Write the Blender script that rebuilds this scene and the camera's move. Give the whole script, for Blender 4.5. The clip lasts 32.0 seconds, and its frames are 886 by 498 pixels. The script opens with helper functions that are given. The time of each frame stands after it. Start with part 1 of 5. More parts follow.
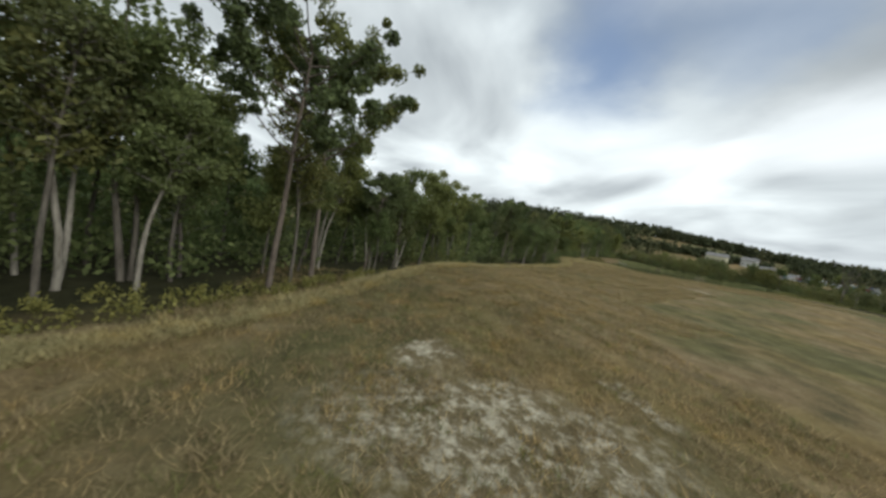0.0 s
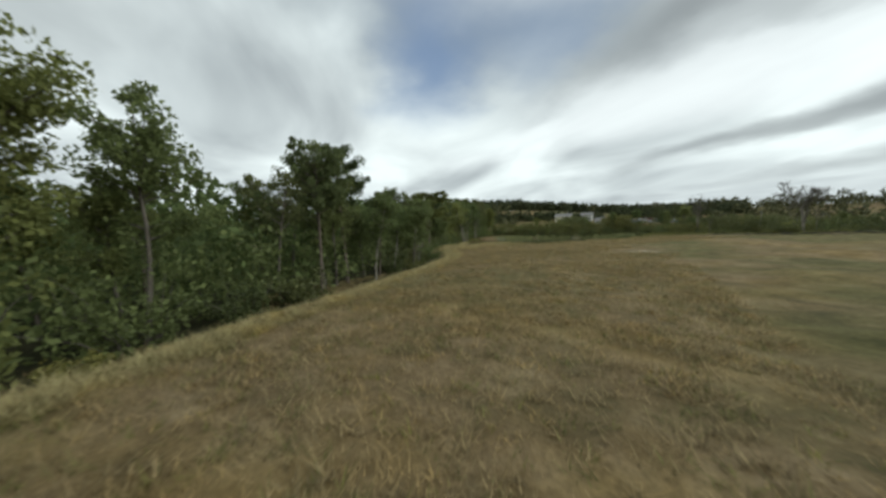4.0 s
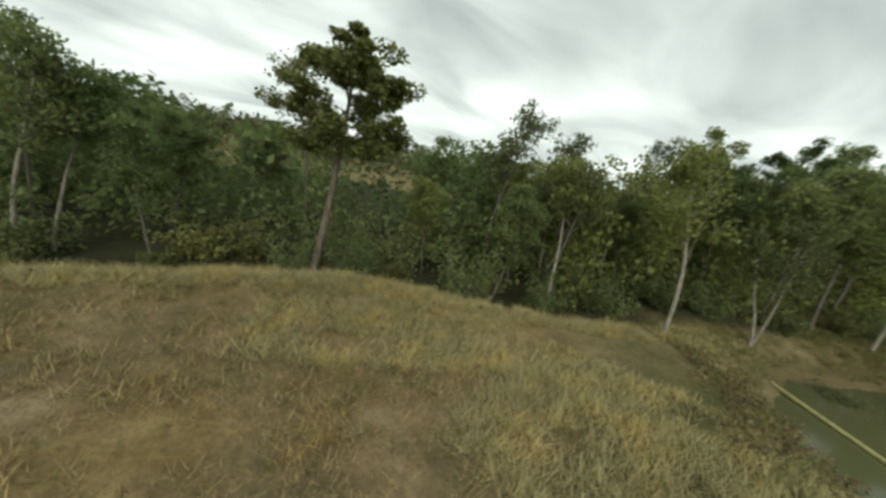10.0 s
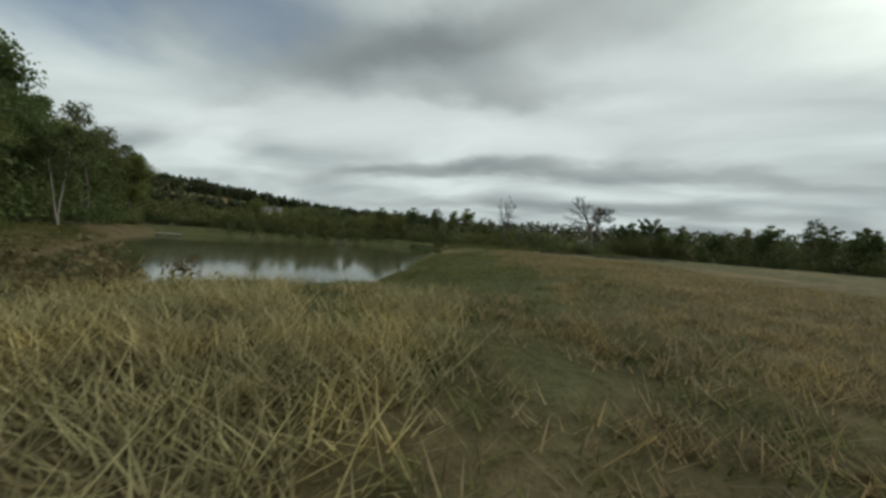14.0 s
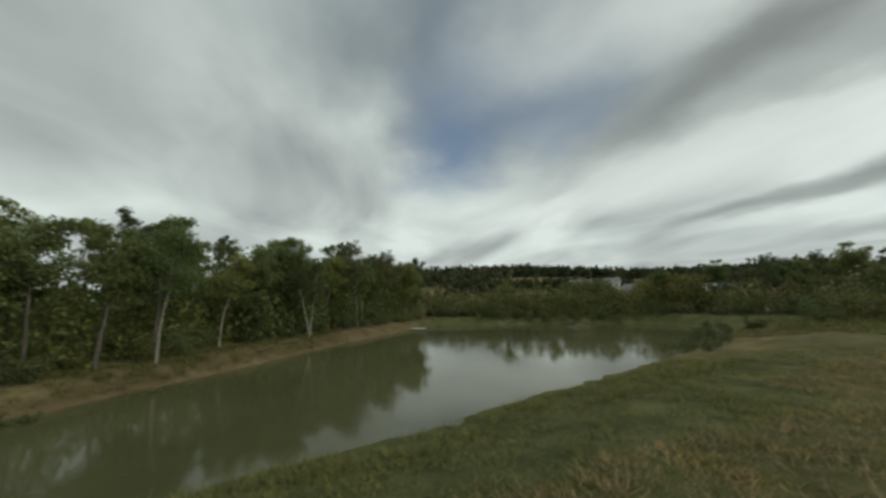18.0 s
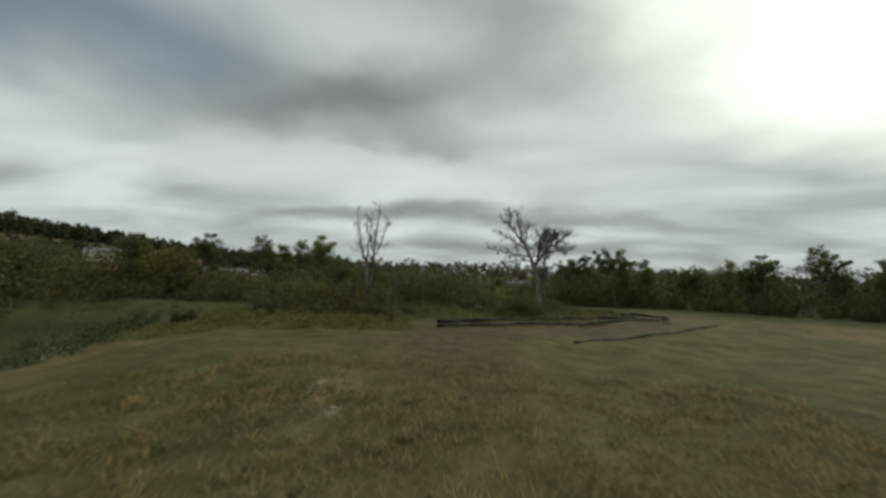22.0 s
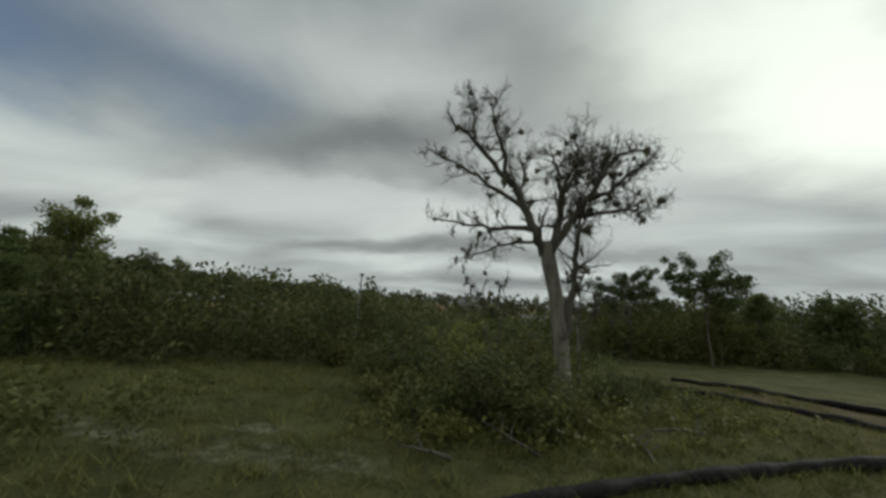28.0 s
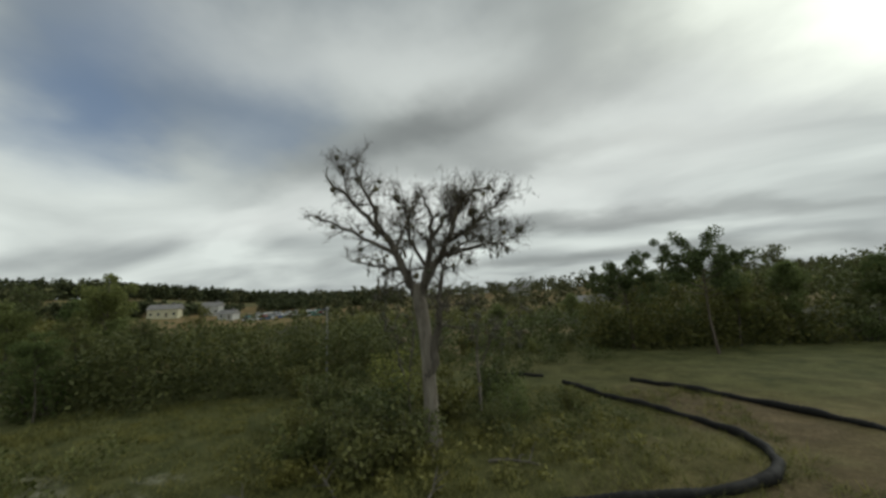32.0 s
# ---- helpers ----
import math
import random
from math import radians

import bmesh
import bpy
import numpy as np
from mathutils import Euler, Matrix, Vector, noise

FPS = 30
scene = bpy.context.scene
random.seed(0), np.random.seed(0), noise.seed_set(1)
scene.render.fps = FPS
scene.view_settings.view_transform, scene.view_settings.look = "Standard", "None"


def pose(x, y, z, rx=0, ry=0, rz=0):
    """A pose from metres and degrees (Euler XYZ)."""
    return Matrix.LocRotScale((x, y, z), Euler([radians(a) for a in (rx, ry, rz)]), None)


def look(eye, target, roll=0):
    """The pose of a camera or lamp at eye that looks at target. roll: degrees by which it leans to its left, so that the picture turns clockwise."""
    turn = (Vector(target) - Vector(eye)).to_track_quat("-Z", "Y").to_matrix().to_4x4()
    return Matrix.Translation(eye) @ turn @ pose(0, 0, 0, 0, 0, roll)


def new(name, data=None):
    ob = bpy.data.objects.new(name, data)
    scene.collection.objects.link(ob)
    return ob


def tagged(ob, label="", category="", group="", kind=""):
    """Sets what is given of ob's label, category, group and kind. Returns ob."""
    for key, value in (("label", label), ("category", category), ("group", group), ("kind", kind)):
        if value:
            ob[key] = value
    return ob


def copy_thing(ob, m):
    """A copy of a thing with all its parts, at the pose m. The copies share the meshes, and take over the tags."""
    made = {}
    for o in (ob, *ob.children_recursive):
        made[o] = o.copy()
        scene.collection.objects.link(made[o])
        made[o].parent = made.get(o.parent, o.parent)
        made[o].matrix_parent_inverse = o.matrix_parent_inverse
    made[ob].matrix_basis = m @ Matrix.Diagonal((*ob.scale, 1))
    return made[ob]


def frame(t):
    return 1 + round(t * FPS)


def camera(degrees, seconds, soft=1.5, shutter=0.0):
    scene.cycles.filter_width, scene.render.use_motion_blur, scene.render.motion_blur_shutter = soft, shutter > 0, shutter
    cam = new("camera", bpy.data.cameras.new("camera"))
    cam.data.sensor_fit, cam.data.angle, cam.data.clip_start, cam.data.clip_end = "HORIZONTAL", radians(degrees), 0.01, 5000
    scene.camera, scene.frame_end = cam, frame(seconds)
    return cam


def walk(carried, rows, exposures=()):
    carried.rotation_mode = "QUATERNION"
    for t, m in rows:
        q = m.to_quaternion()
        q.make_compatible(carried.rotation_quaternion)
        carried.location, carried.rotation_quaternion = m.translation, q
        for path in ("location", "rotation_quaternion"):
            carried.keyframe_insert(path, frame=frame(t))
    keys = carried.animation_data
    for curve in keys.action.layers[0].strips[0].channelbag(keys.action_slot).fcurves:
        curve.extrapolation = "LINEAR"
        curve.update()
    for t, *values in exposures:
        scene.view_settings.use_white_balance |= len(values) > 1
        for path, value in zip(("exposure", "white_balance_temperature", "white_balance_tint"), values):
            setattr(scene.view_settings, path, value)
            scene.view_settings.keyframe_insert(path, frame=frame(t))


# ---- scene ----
cam = camera(105.8, 32.0, soft=2.9, shutter=0.2)
PATH = [
    (0, (69.89, -118.92, 5.12), (59.94, -118.72, 4.13), 10.1),
    (0.5, (67.24, -117.58, 3.93), (57.30, -116.93, 3.03), 5.2),
    (1, (64.34, -115.89, 2.99), (54.42, -114.78, 2.45), -0.2),
    (1.5, (60.23, -115.03, 3.61), (50.44, -113.13, 2.88), 1.0),
    (2, (56.93, -113.99, 3.95), (47.17, -112.01, 3.13), -0.1),
    (2.5, (53.30, -113.19, 3.96), (43.73, -110.41, 3.12), -3.9),
    (4.5, (36.86, -107.24, 2.88), (27.97, -102.67, 2.56), 0.7),
    (5, (32.37, -105.01, 2.78), (24.41, -98.94, 2.91), -0.4),
    (5.5, (28.82, -102.94, 3.20), (21.43, -96.20, 3.26), 1.3),
    (6, (26.60, -99.20, 3.50), (19.84, -91.83, 3.69), 4.5),
    (6.5, (22.20, -94.90, 4.10), (15.97, -87.08, 4.32), 6.0),
    (7, (17.34, -89.54, 4.02), (14.23, -80.04, 4.12), -2.9),
    (7.5, (13.52, -86.03, 3.91), (11.37, -76.26, 4.02), -2.4),
    (8, (11.76, -84.56, 4.20), (6.34, -76.16, 4.32), -2.1),
    (8.5, (7.70, -82.38, 4.12), (-1.08, -77.62, 4.34), -0.3),
    (9, (2.33, -82.41, 3.96), (-7.55, -80.82, 3.83), 4.9),
    (9.5, (-0.06, -79.75, 4.53), (-9.46, -82.97, 3.42), 10.0),
    (10, (-3.43, -76.71, 5.38), (-10.30, -83.56, 2.98), 11.2),
    (10.5, (-6.57, -75.96, 5.38), (-11.49, -84.26, 2.74), 4.2),
    (11, (-10.05, -76.14, 3.85), (-11.89, -85.82, 2.12), 2.0),
    (11.5, (-12.91, -77.53, 2.58), (-6.25, -84.92, 1.50), 3.9),
    (12, (-13.40, -84.20, 1.98), (-3.65, -83.10, 0.07), 1.3),
    (12.5, (-10.96, -88.12, 1.50), (-5.29, -80.03, -0.07), -0.4),
    (13, (-9.82, -86.53, 1.30), (-10.55, -76.61, 0.52), 7.6),
    (13.5, (-8.27, -80.60, 1.15), (-11.22, -71.07, 0.48), 7.4),
    (15.5, (-7.19, -77.21, 2.69), (-9.89, -67.60, 3.33), -6.0),
    (16, (-6.81, -72.25, 2.85), (-12.24, -63.97, 4.31), -5.0),
    (16.5, (-6.14, -68.06, 2.91), (-14.40, -62.65, 4.54), -0.2),
    (17, (-6.80, -65.65, 2.67), (-16.14, -62.49, 4.34), -2.1),
    (17.5, (-6.19, -63.52, 2.62), (-15.74, -61.17, 4.45), -2.9),
    (18, (-5.06, -60.28, 3.57), (-14.43, -57.11, 5.06), -2.0),
    (18.5, (-5.55, -58.84, 3.26), (-13.71, -53.23, 4.66), -1.4),
    (19, (-4.87, -56.86, 3.54), (-11.63, -49.58, 4.66), -1.5),
    (19.5, (-2.91, -56.66, 3.43), (-8.00, -48.10, 4.37), 0.4),
    (20, (-3.82, -53.36, 3.21), (-7.87, -44.23, 3.76), 0.9),
    (20.5, (-4.27, -50.64, 3.13), (-7.12, -41.06, 3.19), 2.7),
    (21, (-4.39, -48.20, 3.12), (-6.10, -38.35, 2.85), 4.6),
    (21.5, (-5.05, -45.41, 3.33), (-6.70, -35.54, 3.15), 0.8),
    (22, (-6.30, -41.07, 3.11), (-7.58, -31.21, 4.14), 2.4),
    (22.5, (-7.17, -36.73, 3.42), (-8.20, -26.92, 5.07), 2.5),
    (23, (-8.48, -33.35, 3.22), (-9.18, -23.52, 4.96), 1.4),
    (23.5, (-8.86, -30.04, 2.95), (-8.87, -20.24, 4.91), -1.3),
    (24, (-8.94, -27.22, 3.30), (-5.63, -17.89, 4.71), -6.8),
    (24.5, (-8.49, -25.21, 3.25), (-4.69, -16.04, 4.48), -7.2),
    (26.5, (-6.08, -16.58, 3.07), (-1.11, -7.94, 3.86), -6.1),
    (27, (-4.98, -16.06, 3.22), (-4.48, -6.15, 4.46), 1.5),
    (27.5, (-3.01, -14.50, 3.04), (-4.67, -4.82, 4.93), 4.0),
    (28, (-2.09, -13.44, 2.98), (-3.96, -3.82, 4.98), 3.7),
    (28.5, (-0.87, -12.53, 2.67), (-2.55, -3.31, 6.17), 0.9),
    (29, (0.01, -11.63, 3.11), (-1.03, -2.61, 7.30), -11.1),
    (29.5, (0.93, -11.10, 4.65), (-0.82, -2.04, 8.50), -4.3),
    (30, (1.98, -11.29, 4.76), (-1.49, -2.77, 8.67), 2.1),
    (30.5, (3.14, -11.94, 4.82), (-0.40, -3.21, 8.17), 1.5),
    (31, (4.41, -12.92, 4.70), (0.66, -3.93, 6.98), 1.5),
    (31.5, (5.01, -13.00, 4.93), (1.48, -3.83, 6.74), -2.2),
    (32, (5.58, -13.13, 5.17), (2.14, -3.89, 6.84), -3.1),
]
EXPOSURES = [(t, e, k, tint) for t, e, k, tint in (
    (0, 0.26, 6150, 7), (1.5, 0.2, 6150, 6), (5, 0.02, 6150, 3), (7, -0.28, 6260, 3), (8, -0.24, 6400, 2), (9.5, 0.3, 6550, 0), (11, 0.4, 6380, -3), (12, -0.28, 6350, 0), (13.5, -0.35, 6180, 0),
    (16, -0.27, 6250, 1), (19, -0.32, 6450, 0), (22, -0.42, 6450, 1), (23, -0.58, 6450, 1), (24, -0.65, 6480, 2), (27, -0.58, 6420, 2), (28.4, -0.58, 6380, 2), (29, -0.82, 6420, 2), (29.6, -0.8, 6400, 3), (30.5, -0.74, 6400, 3), (32, -0.32, 6440, 3))]
walk(cam, [(t, look(eye, target, roll)) for t, eye, target, roll in PATH], EXPOSURES)

# ---------------------------------------------------------------- world and sun
SUN_YAW, SUN_EL = 44.0, 27.0          # degrees east of north, degrees up


def sky_world():
    w = bpy.data.worlds.new("overcast_sky")
    scene.world = w
    w.use_nodes = True
    nt = w.node_tree
    nt.nodes.clear()
    N, L = nt.nodes.new, nt.links.new

    def math_(op, a, b=None, clamp=False):
        n = N("ShaderNodeMath")
        n.operation, n.use_clamp = op, clamp
        for i, v in enumerate((a, b)):
            if v is None:
                continue
            if isinstance(v, (int, float)):
                n.inputs[i].default_value = v
            else:
                L(v, n.inputs[i])
        return n.outputs[0]

    def mixc(fac, a, b):
        n = N("ShaderNodeMix")
        n.data_type = "RGBA"
        for sock, v in ((n.inputs["Factor"], fac), (n.inputs["A"], a), (n.inputs["B"], b)):
            if isinstance(v, (int, float)):
                sock.default_value = v
            elif isinstance(v, tuple):
                sock.default_value = (*v, 1)
            else:
                L(v, sock)
        return n.outputs["Result"]

    co = N("ShaderNodeTexCoord").outputs["Generated"]
    sep = N("ShaderNodeSeparateXYZ")
    L(co, sep.inputs[0])
    up = math_("ADD", math_("MAXIMUM", sep.outputs[2], 0.0), 0.18)
    comb = N("ShaderNodeCombineXYZ")
    L(math_("DIVIDE", sep.outputs[0], up), comb.inputs[0])
    L(math_("DIVIDE", sep.outputs[1], up), comb.inputs[1])
    flat = comb.outputs[0]
    # ragged edges: the cloud plane is warped before any cloud is laid on it
    warp = N("ShaderNodeTexNoise")
    L(flat, warp.inputs["Vector"])
    warp.inputs["Scale"].default_value, warp.inputs["Detail"].default_value = 1.3, 5
    warp.inputs["Roughness"].default_value = 0.52
    sub = N("ShaderNodeVectorMath")
    sub.operation = "SUBTRACT"
    L(warp.outputs["Color"], sub.inputs[0])
    sub.inputs[1].default_value = (0.5, 0.5, 0.5)
    mad = N("ShaderNodeVectorMath")
    mad.operation = "MULTIPLY_ADD"
    L(sub.outputs[0], mad.inputs[0])
    mad.inputs[1].default_value = (0.75, 0.75, 0)
    L(flat, mad.inputs[2])
    bent = mad.outputs[0]

    def cloud(x, y, turn, half, width, soft=0.9):
        m = N("ShaderNodeMapping")
        m.vector_type = "TEXTURE"
        L(bent, m.inputs["Vector"])
        m.inputs["Location"].default_value = (x, y, 0)
        m.inputs["Rotation"].default_value = (0, 0, radians(turn))
        m.inputs["Scale"].default_value = (half, width, 1)
        ln = N("ShaderNodeVectorMath")
        ln.operation = "LENGTH"
        L(m.outputs[0], ln.inputs[0])
        r = N("ShaderNodeMapRange")
        r.interpolation_type = "SMOOTHSTEP"
        L(ln.outputs["Value"], r.inputs["Value"])
        r.inputs["From Min"].default_value, r.inputs["From Max"].default_value = 1 + soft * 0.5, 1 - soft
        return r.outputs[0]

    streak = N("ShaderNodeMapping")
    L(flat, streak.inputs["Vector"])
    streak.inputs["Rotation"].default_value = (0, 0, radians(14))
    streak.inputs["Scale"].default_value = (0.75, 1.2, 1)
    n1 = N("ShaderNodeTexNoise")
    L(streak.outputs[0], n1.inputs["Vector"])
    n1.inputs["Scale"].default_value, n1.inputs["Detail"].default_value = 1.1, 5
    n1.inputs["Roughness"].default_value, n1.inputs["Distortion"].default_value = 0.45, 0.5
    base = N("ShaderNodeValToRGB")
    L(n1.outputs["Fac"], base.inputs[0])
    base.color_ramp.elements[0].position, base.color_ramp.elements[1].position = 0.30, 0.66
    base.color_ramp.elements[0].color = (0.40, 0.42, 0.43, 1)
    base.color_ramp.elements[1].color = (0.90, 0.93, 0.91, 1)
    col = base.outputs[0]
    sky = N("ShaderNodeTexSky")
    sky.sky_type, sky.sun_disc = "NISHITA", False
    sky.sun_elevation, sky.sun_rotation = radians(SUN_EL), radians(SUN_YAW)
    clear = N("ShaderNodeVectorMath")
    clear.operation = "SCALE"
    L(sky.outputs[0], clear.inputs[0])
    clear.inputs["Scale"].default_value = 0.10
    # gaps of blue, then grey decks, then the bright break before the sun
    blue = mixc(0.5, clear.outputs[0], (0.26, 0.33, 0.49))
    grey, slate = (0.25, 0.26, 0.265), (0.165, 0.198, 0.24)
    col = mixc(math_("MULTIPLY", cloud(-0.80, 0.42, 150, 0.95, 0.60), 0.92), col, slate)
    col = mixc(math_("MULTIPLY", cloud(-1.36, 0.55, 168, 0.62, 0.25), 0.9), col, blue)
    col = mixc(math_("MULTIPLY", cloud(-1.05, 0.83, 150, 0.40, 0.17), 0.5), col, blue)
    col = mixc(math_("MULTIPLY", cloud(-0.36, 1.20, 3, 1.00, 0.24), 0.9), col, grey)
    col = mixc(math_("MULTIPLY", cloud(0.25, 0.95, 25, 0.75, 0.25), 0.6), col, grey)
    col = mixc(math_("MULTIPLY", cloud(-0.10, 2.52, 2, 1.9, 0.17, 0.8), 0.75), col, grey)
    col = mixc(math_("MULTIPLY", cloud(0.35, 3.35, 0, 2.2, 0.22, 0.8), 0.6), col, grey)
    col = mixc(math_("MULTIPLY", cloud(-1.1, -0.7, 30, 1.0, 0.35), 0.4), col, grey)
    col = mixc(math_("MULTIPLY", cloud(-0.75, 1.85, 20, 1.7, 0.42, 0.9), 0.62), col, (0.98, 0.98, 0.97))
    col = mixc(math_("MULTIPLY", cloud(-0.05, 1.55, 8, 0.9, 0.13, 0.9), 0.6), col, grey)
    col = mixc(math_("MULTIPLY", cloud(-0.50, 0.80, 35, 0.60, 0.26, 0.9), 0.6), col, (0.88, 0.89, 0.88))
    col = mixc(math_("MULTIPLY", cloud(0.45, 1.60, 10, 0.80, 0.48, 0.9), 0.55), col, (1.0, 1.0, 0.98))
    bright = (1.5, 1.52, 1.38)
    col = mixc(math_("MULTIPLY", cloud(0.98, 0.86, 20, 0.62, 0.40, 0.9), 0.85), col, bright)
    col = mixc(math_("MULTIPLY", cloud(1.14, 1.14, 20, 0.88, 0.46, 0.75), 1.0), col, bright)
    col = mixc(math_("MULTIPLY", cloud(2.25, 0.25, 0, 0.95, 0.95, 0.9), 0.8), col, (1.0, 1.02, 0.96))
    col = mixc(math_("MULTIPLY", cloud(1.28, 0.52, 0, 0.62, 0.22), 0.92), col, (0.21, 0.235, 0.235))
    # haze towards the horizon
    haze = N("ShaderNodeMapRange")
    L(sep.outputs[2], haze.inputs["Value"])
    haze.inputs["From Min"].default_value, haze.inputs["From Max"].default_value = 0.10, 0.0
    col = mixc(math_("MULTIPLY", haze.outputs[0], 0.55), col, (0.52, 0.53, 0.54))
    # an overcast sky is brightest overhead
    zen = N("ShaderNodeMapRange")
    zen.interpolation_type = "SMOOTHSTEP"
    L(sep.outputs[2], zen.inputs["Value"])
    zen.inputs["From Min"].default_value, zen.inputs["From Max"].default_value = 0.60, 1.0
    zen.inputs["To Min"].default_value, zen.inputs["To Max"].default_value = 1.0, 1.4
    gain = N("ShaderNodeVectorMath")
    gain.operation = "SCALE"
    L(col, gain.inputs[0])
    L(zen.outputs[0], gain.inputs["Scale"])
    col = gain.outputs[0]
    bg = N("ShaderNodeBackground")
    L(col, bg.inputs["Color"])
    bg.inputs["Strength"].default_value = 1.03
    out = N("ShaderNodeOutputWorld")
    L(bg.outputs[0], out.inputs[0])


sky_world()
sun_data = bpy.data.lights.new("sun", "SUN")
sun_data.energy, sun_data.angle, sun_data.color = 1.3, radians(25), (1.0, 0.97, 0.90)
sun = new("sun", sun_data)
sun.matrix_world = look((0, 0, 60), (-math.sin(radians(SUN_YAW)) * 60, -math.cos(radians(SUN_YAW)) * 60, 60 - 60 * math.tan(radians(SUN_EL))))


# ---------------------------------------------------------------- materials
def material(name, rough=0.85):
    m = bpy.data.materials.new(name)
    m.use_nodes = True
    nt = m.node_tree
    b = nt.nodes["Principled BSDF"]
    b.inputs["Roughness"].default_value = rough
    b.inputs["Specular IOR Level"].default_value = 0.25
    return m, nt, b


def ramp(nt, src, stops):
    r = nt.nodes.new("ShaderNodeValToRGB")
    els = r.color_ramp.elements
    while len(els) < len(stops):
        els.new(0.5)
    for e, (p, c) in zip(els, stops):
        e.position, e.color = p, (*c, 1)
    nt.links.new(src, r.inputs[0])
    return r.outputs[0]


def noise_(nt, scale, detail=5, rough=0.6, coord="Object", vec=None):
    n = nt.nodes.new("ShaderNodeTexNoise")
    n.inputs["Scale"].default_value, n.inputs["Detail"].default_value, n.inputs["Roughness"].default_value = scale, detail, rough
    nt.links.new(vec or nt.nodes.new("ShaderNodeTexCoord").outputs[coord], n.inputs["Vector"])
    return n.outputs["Fac"]


def blend(nt, fac, a, b, mode="MIX"):
    n = nt.nodes.new("ShaderNodeMix")
    n.data_type, n.blend_type = "RGBA", mode
    for sock, v in ((n.inputs["Factor"], fac), (n.inputs["A"], a), (n.inputs["B"], b)):
        if isinstance(v, (int, float)):
            sock.default_value = v
        elif isinstance(v, tuple):
            sock.default_value = (*v, 1)
        else:
            nt.links.new(v, sock)
    return n.outputs["Result"]


def bump(nt, bsdf, height, dist, strength=1.0):
    n = nt.nodes.new("ShaderNodeBump")
    n.inputs["Distance"].default_value, n.inputs["Strength"].default_value = dist, strength
    nt.links.new(height, n.inputs["Height"])
    nt.links.new(n.outputs[0], bsdf.inputs["Normal"])


def spot(nt, x, y, half, width, turn=0.0, soft=0.6, ragged=1.5):
    """A ragged patch on the ground plan, 1 inside and 0 outside."""
    nd, L = nt.nodes.new, nt.links.new
    co = nd("ShaderNodeTexCoord").outputs["Object"]
    w = nd("ShaderNodeTexNoise")
    w.inputs["Scale"].default_value, w.inputs["Detail"].default_value = 0.7, 5
    L(co, w.inputs["Vector"])
    a = nd("ShaderNodeVectorMath")
    a.operation = "MULTIPLY_ADD"
    L(w.outputs["Color"], a.inputs[0])
    a.inputs[1].default_value = (2 * ragged, 2 * ragged, 0)
    L(co, a.inputs[2])
    m = nd("ShaderNodeMapping")
    m.vector_type = "TEXTURE"
    m.inputs["Location"].default_value = (x + ragged, y + ragged, 0)
    m.inputs["Rotation"].default_value = (0, 0, radians(turn))
    m.inputs["Scale"].default_value = (half, width, 1000)
    L(a.outputs[0], m.inputs["Vector"])
    ln = nd("ShaderNodeVectorMath")
    ln.operation = "LENGTH"
    L(m.outputs[0], ln.inputs[0])
    r = nd("ShaderNodeMapRange")
    r.interpolation_type = "SMOOTHSTEP"
    r.inputs["From Min"].default_value, r.inputs["From Max"].default_value = 1 + soft * 0.5, 1 - soft * 0.5
    L(ln.outputs["Value"], r.inputs["Value"])
    return r.outputs[0]


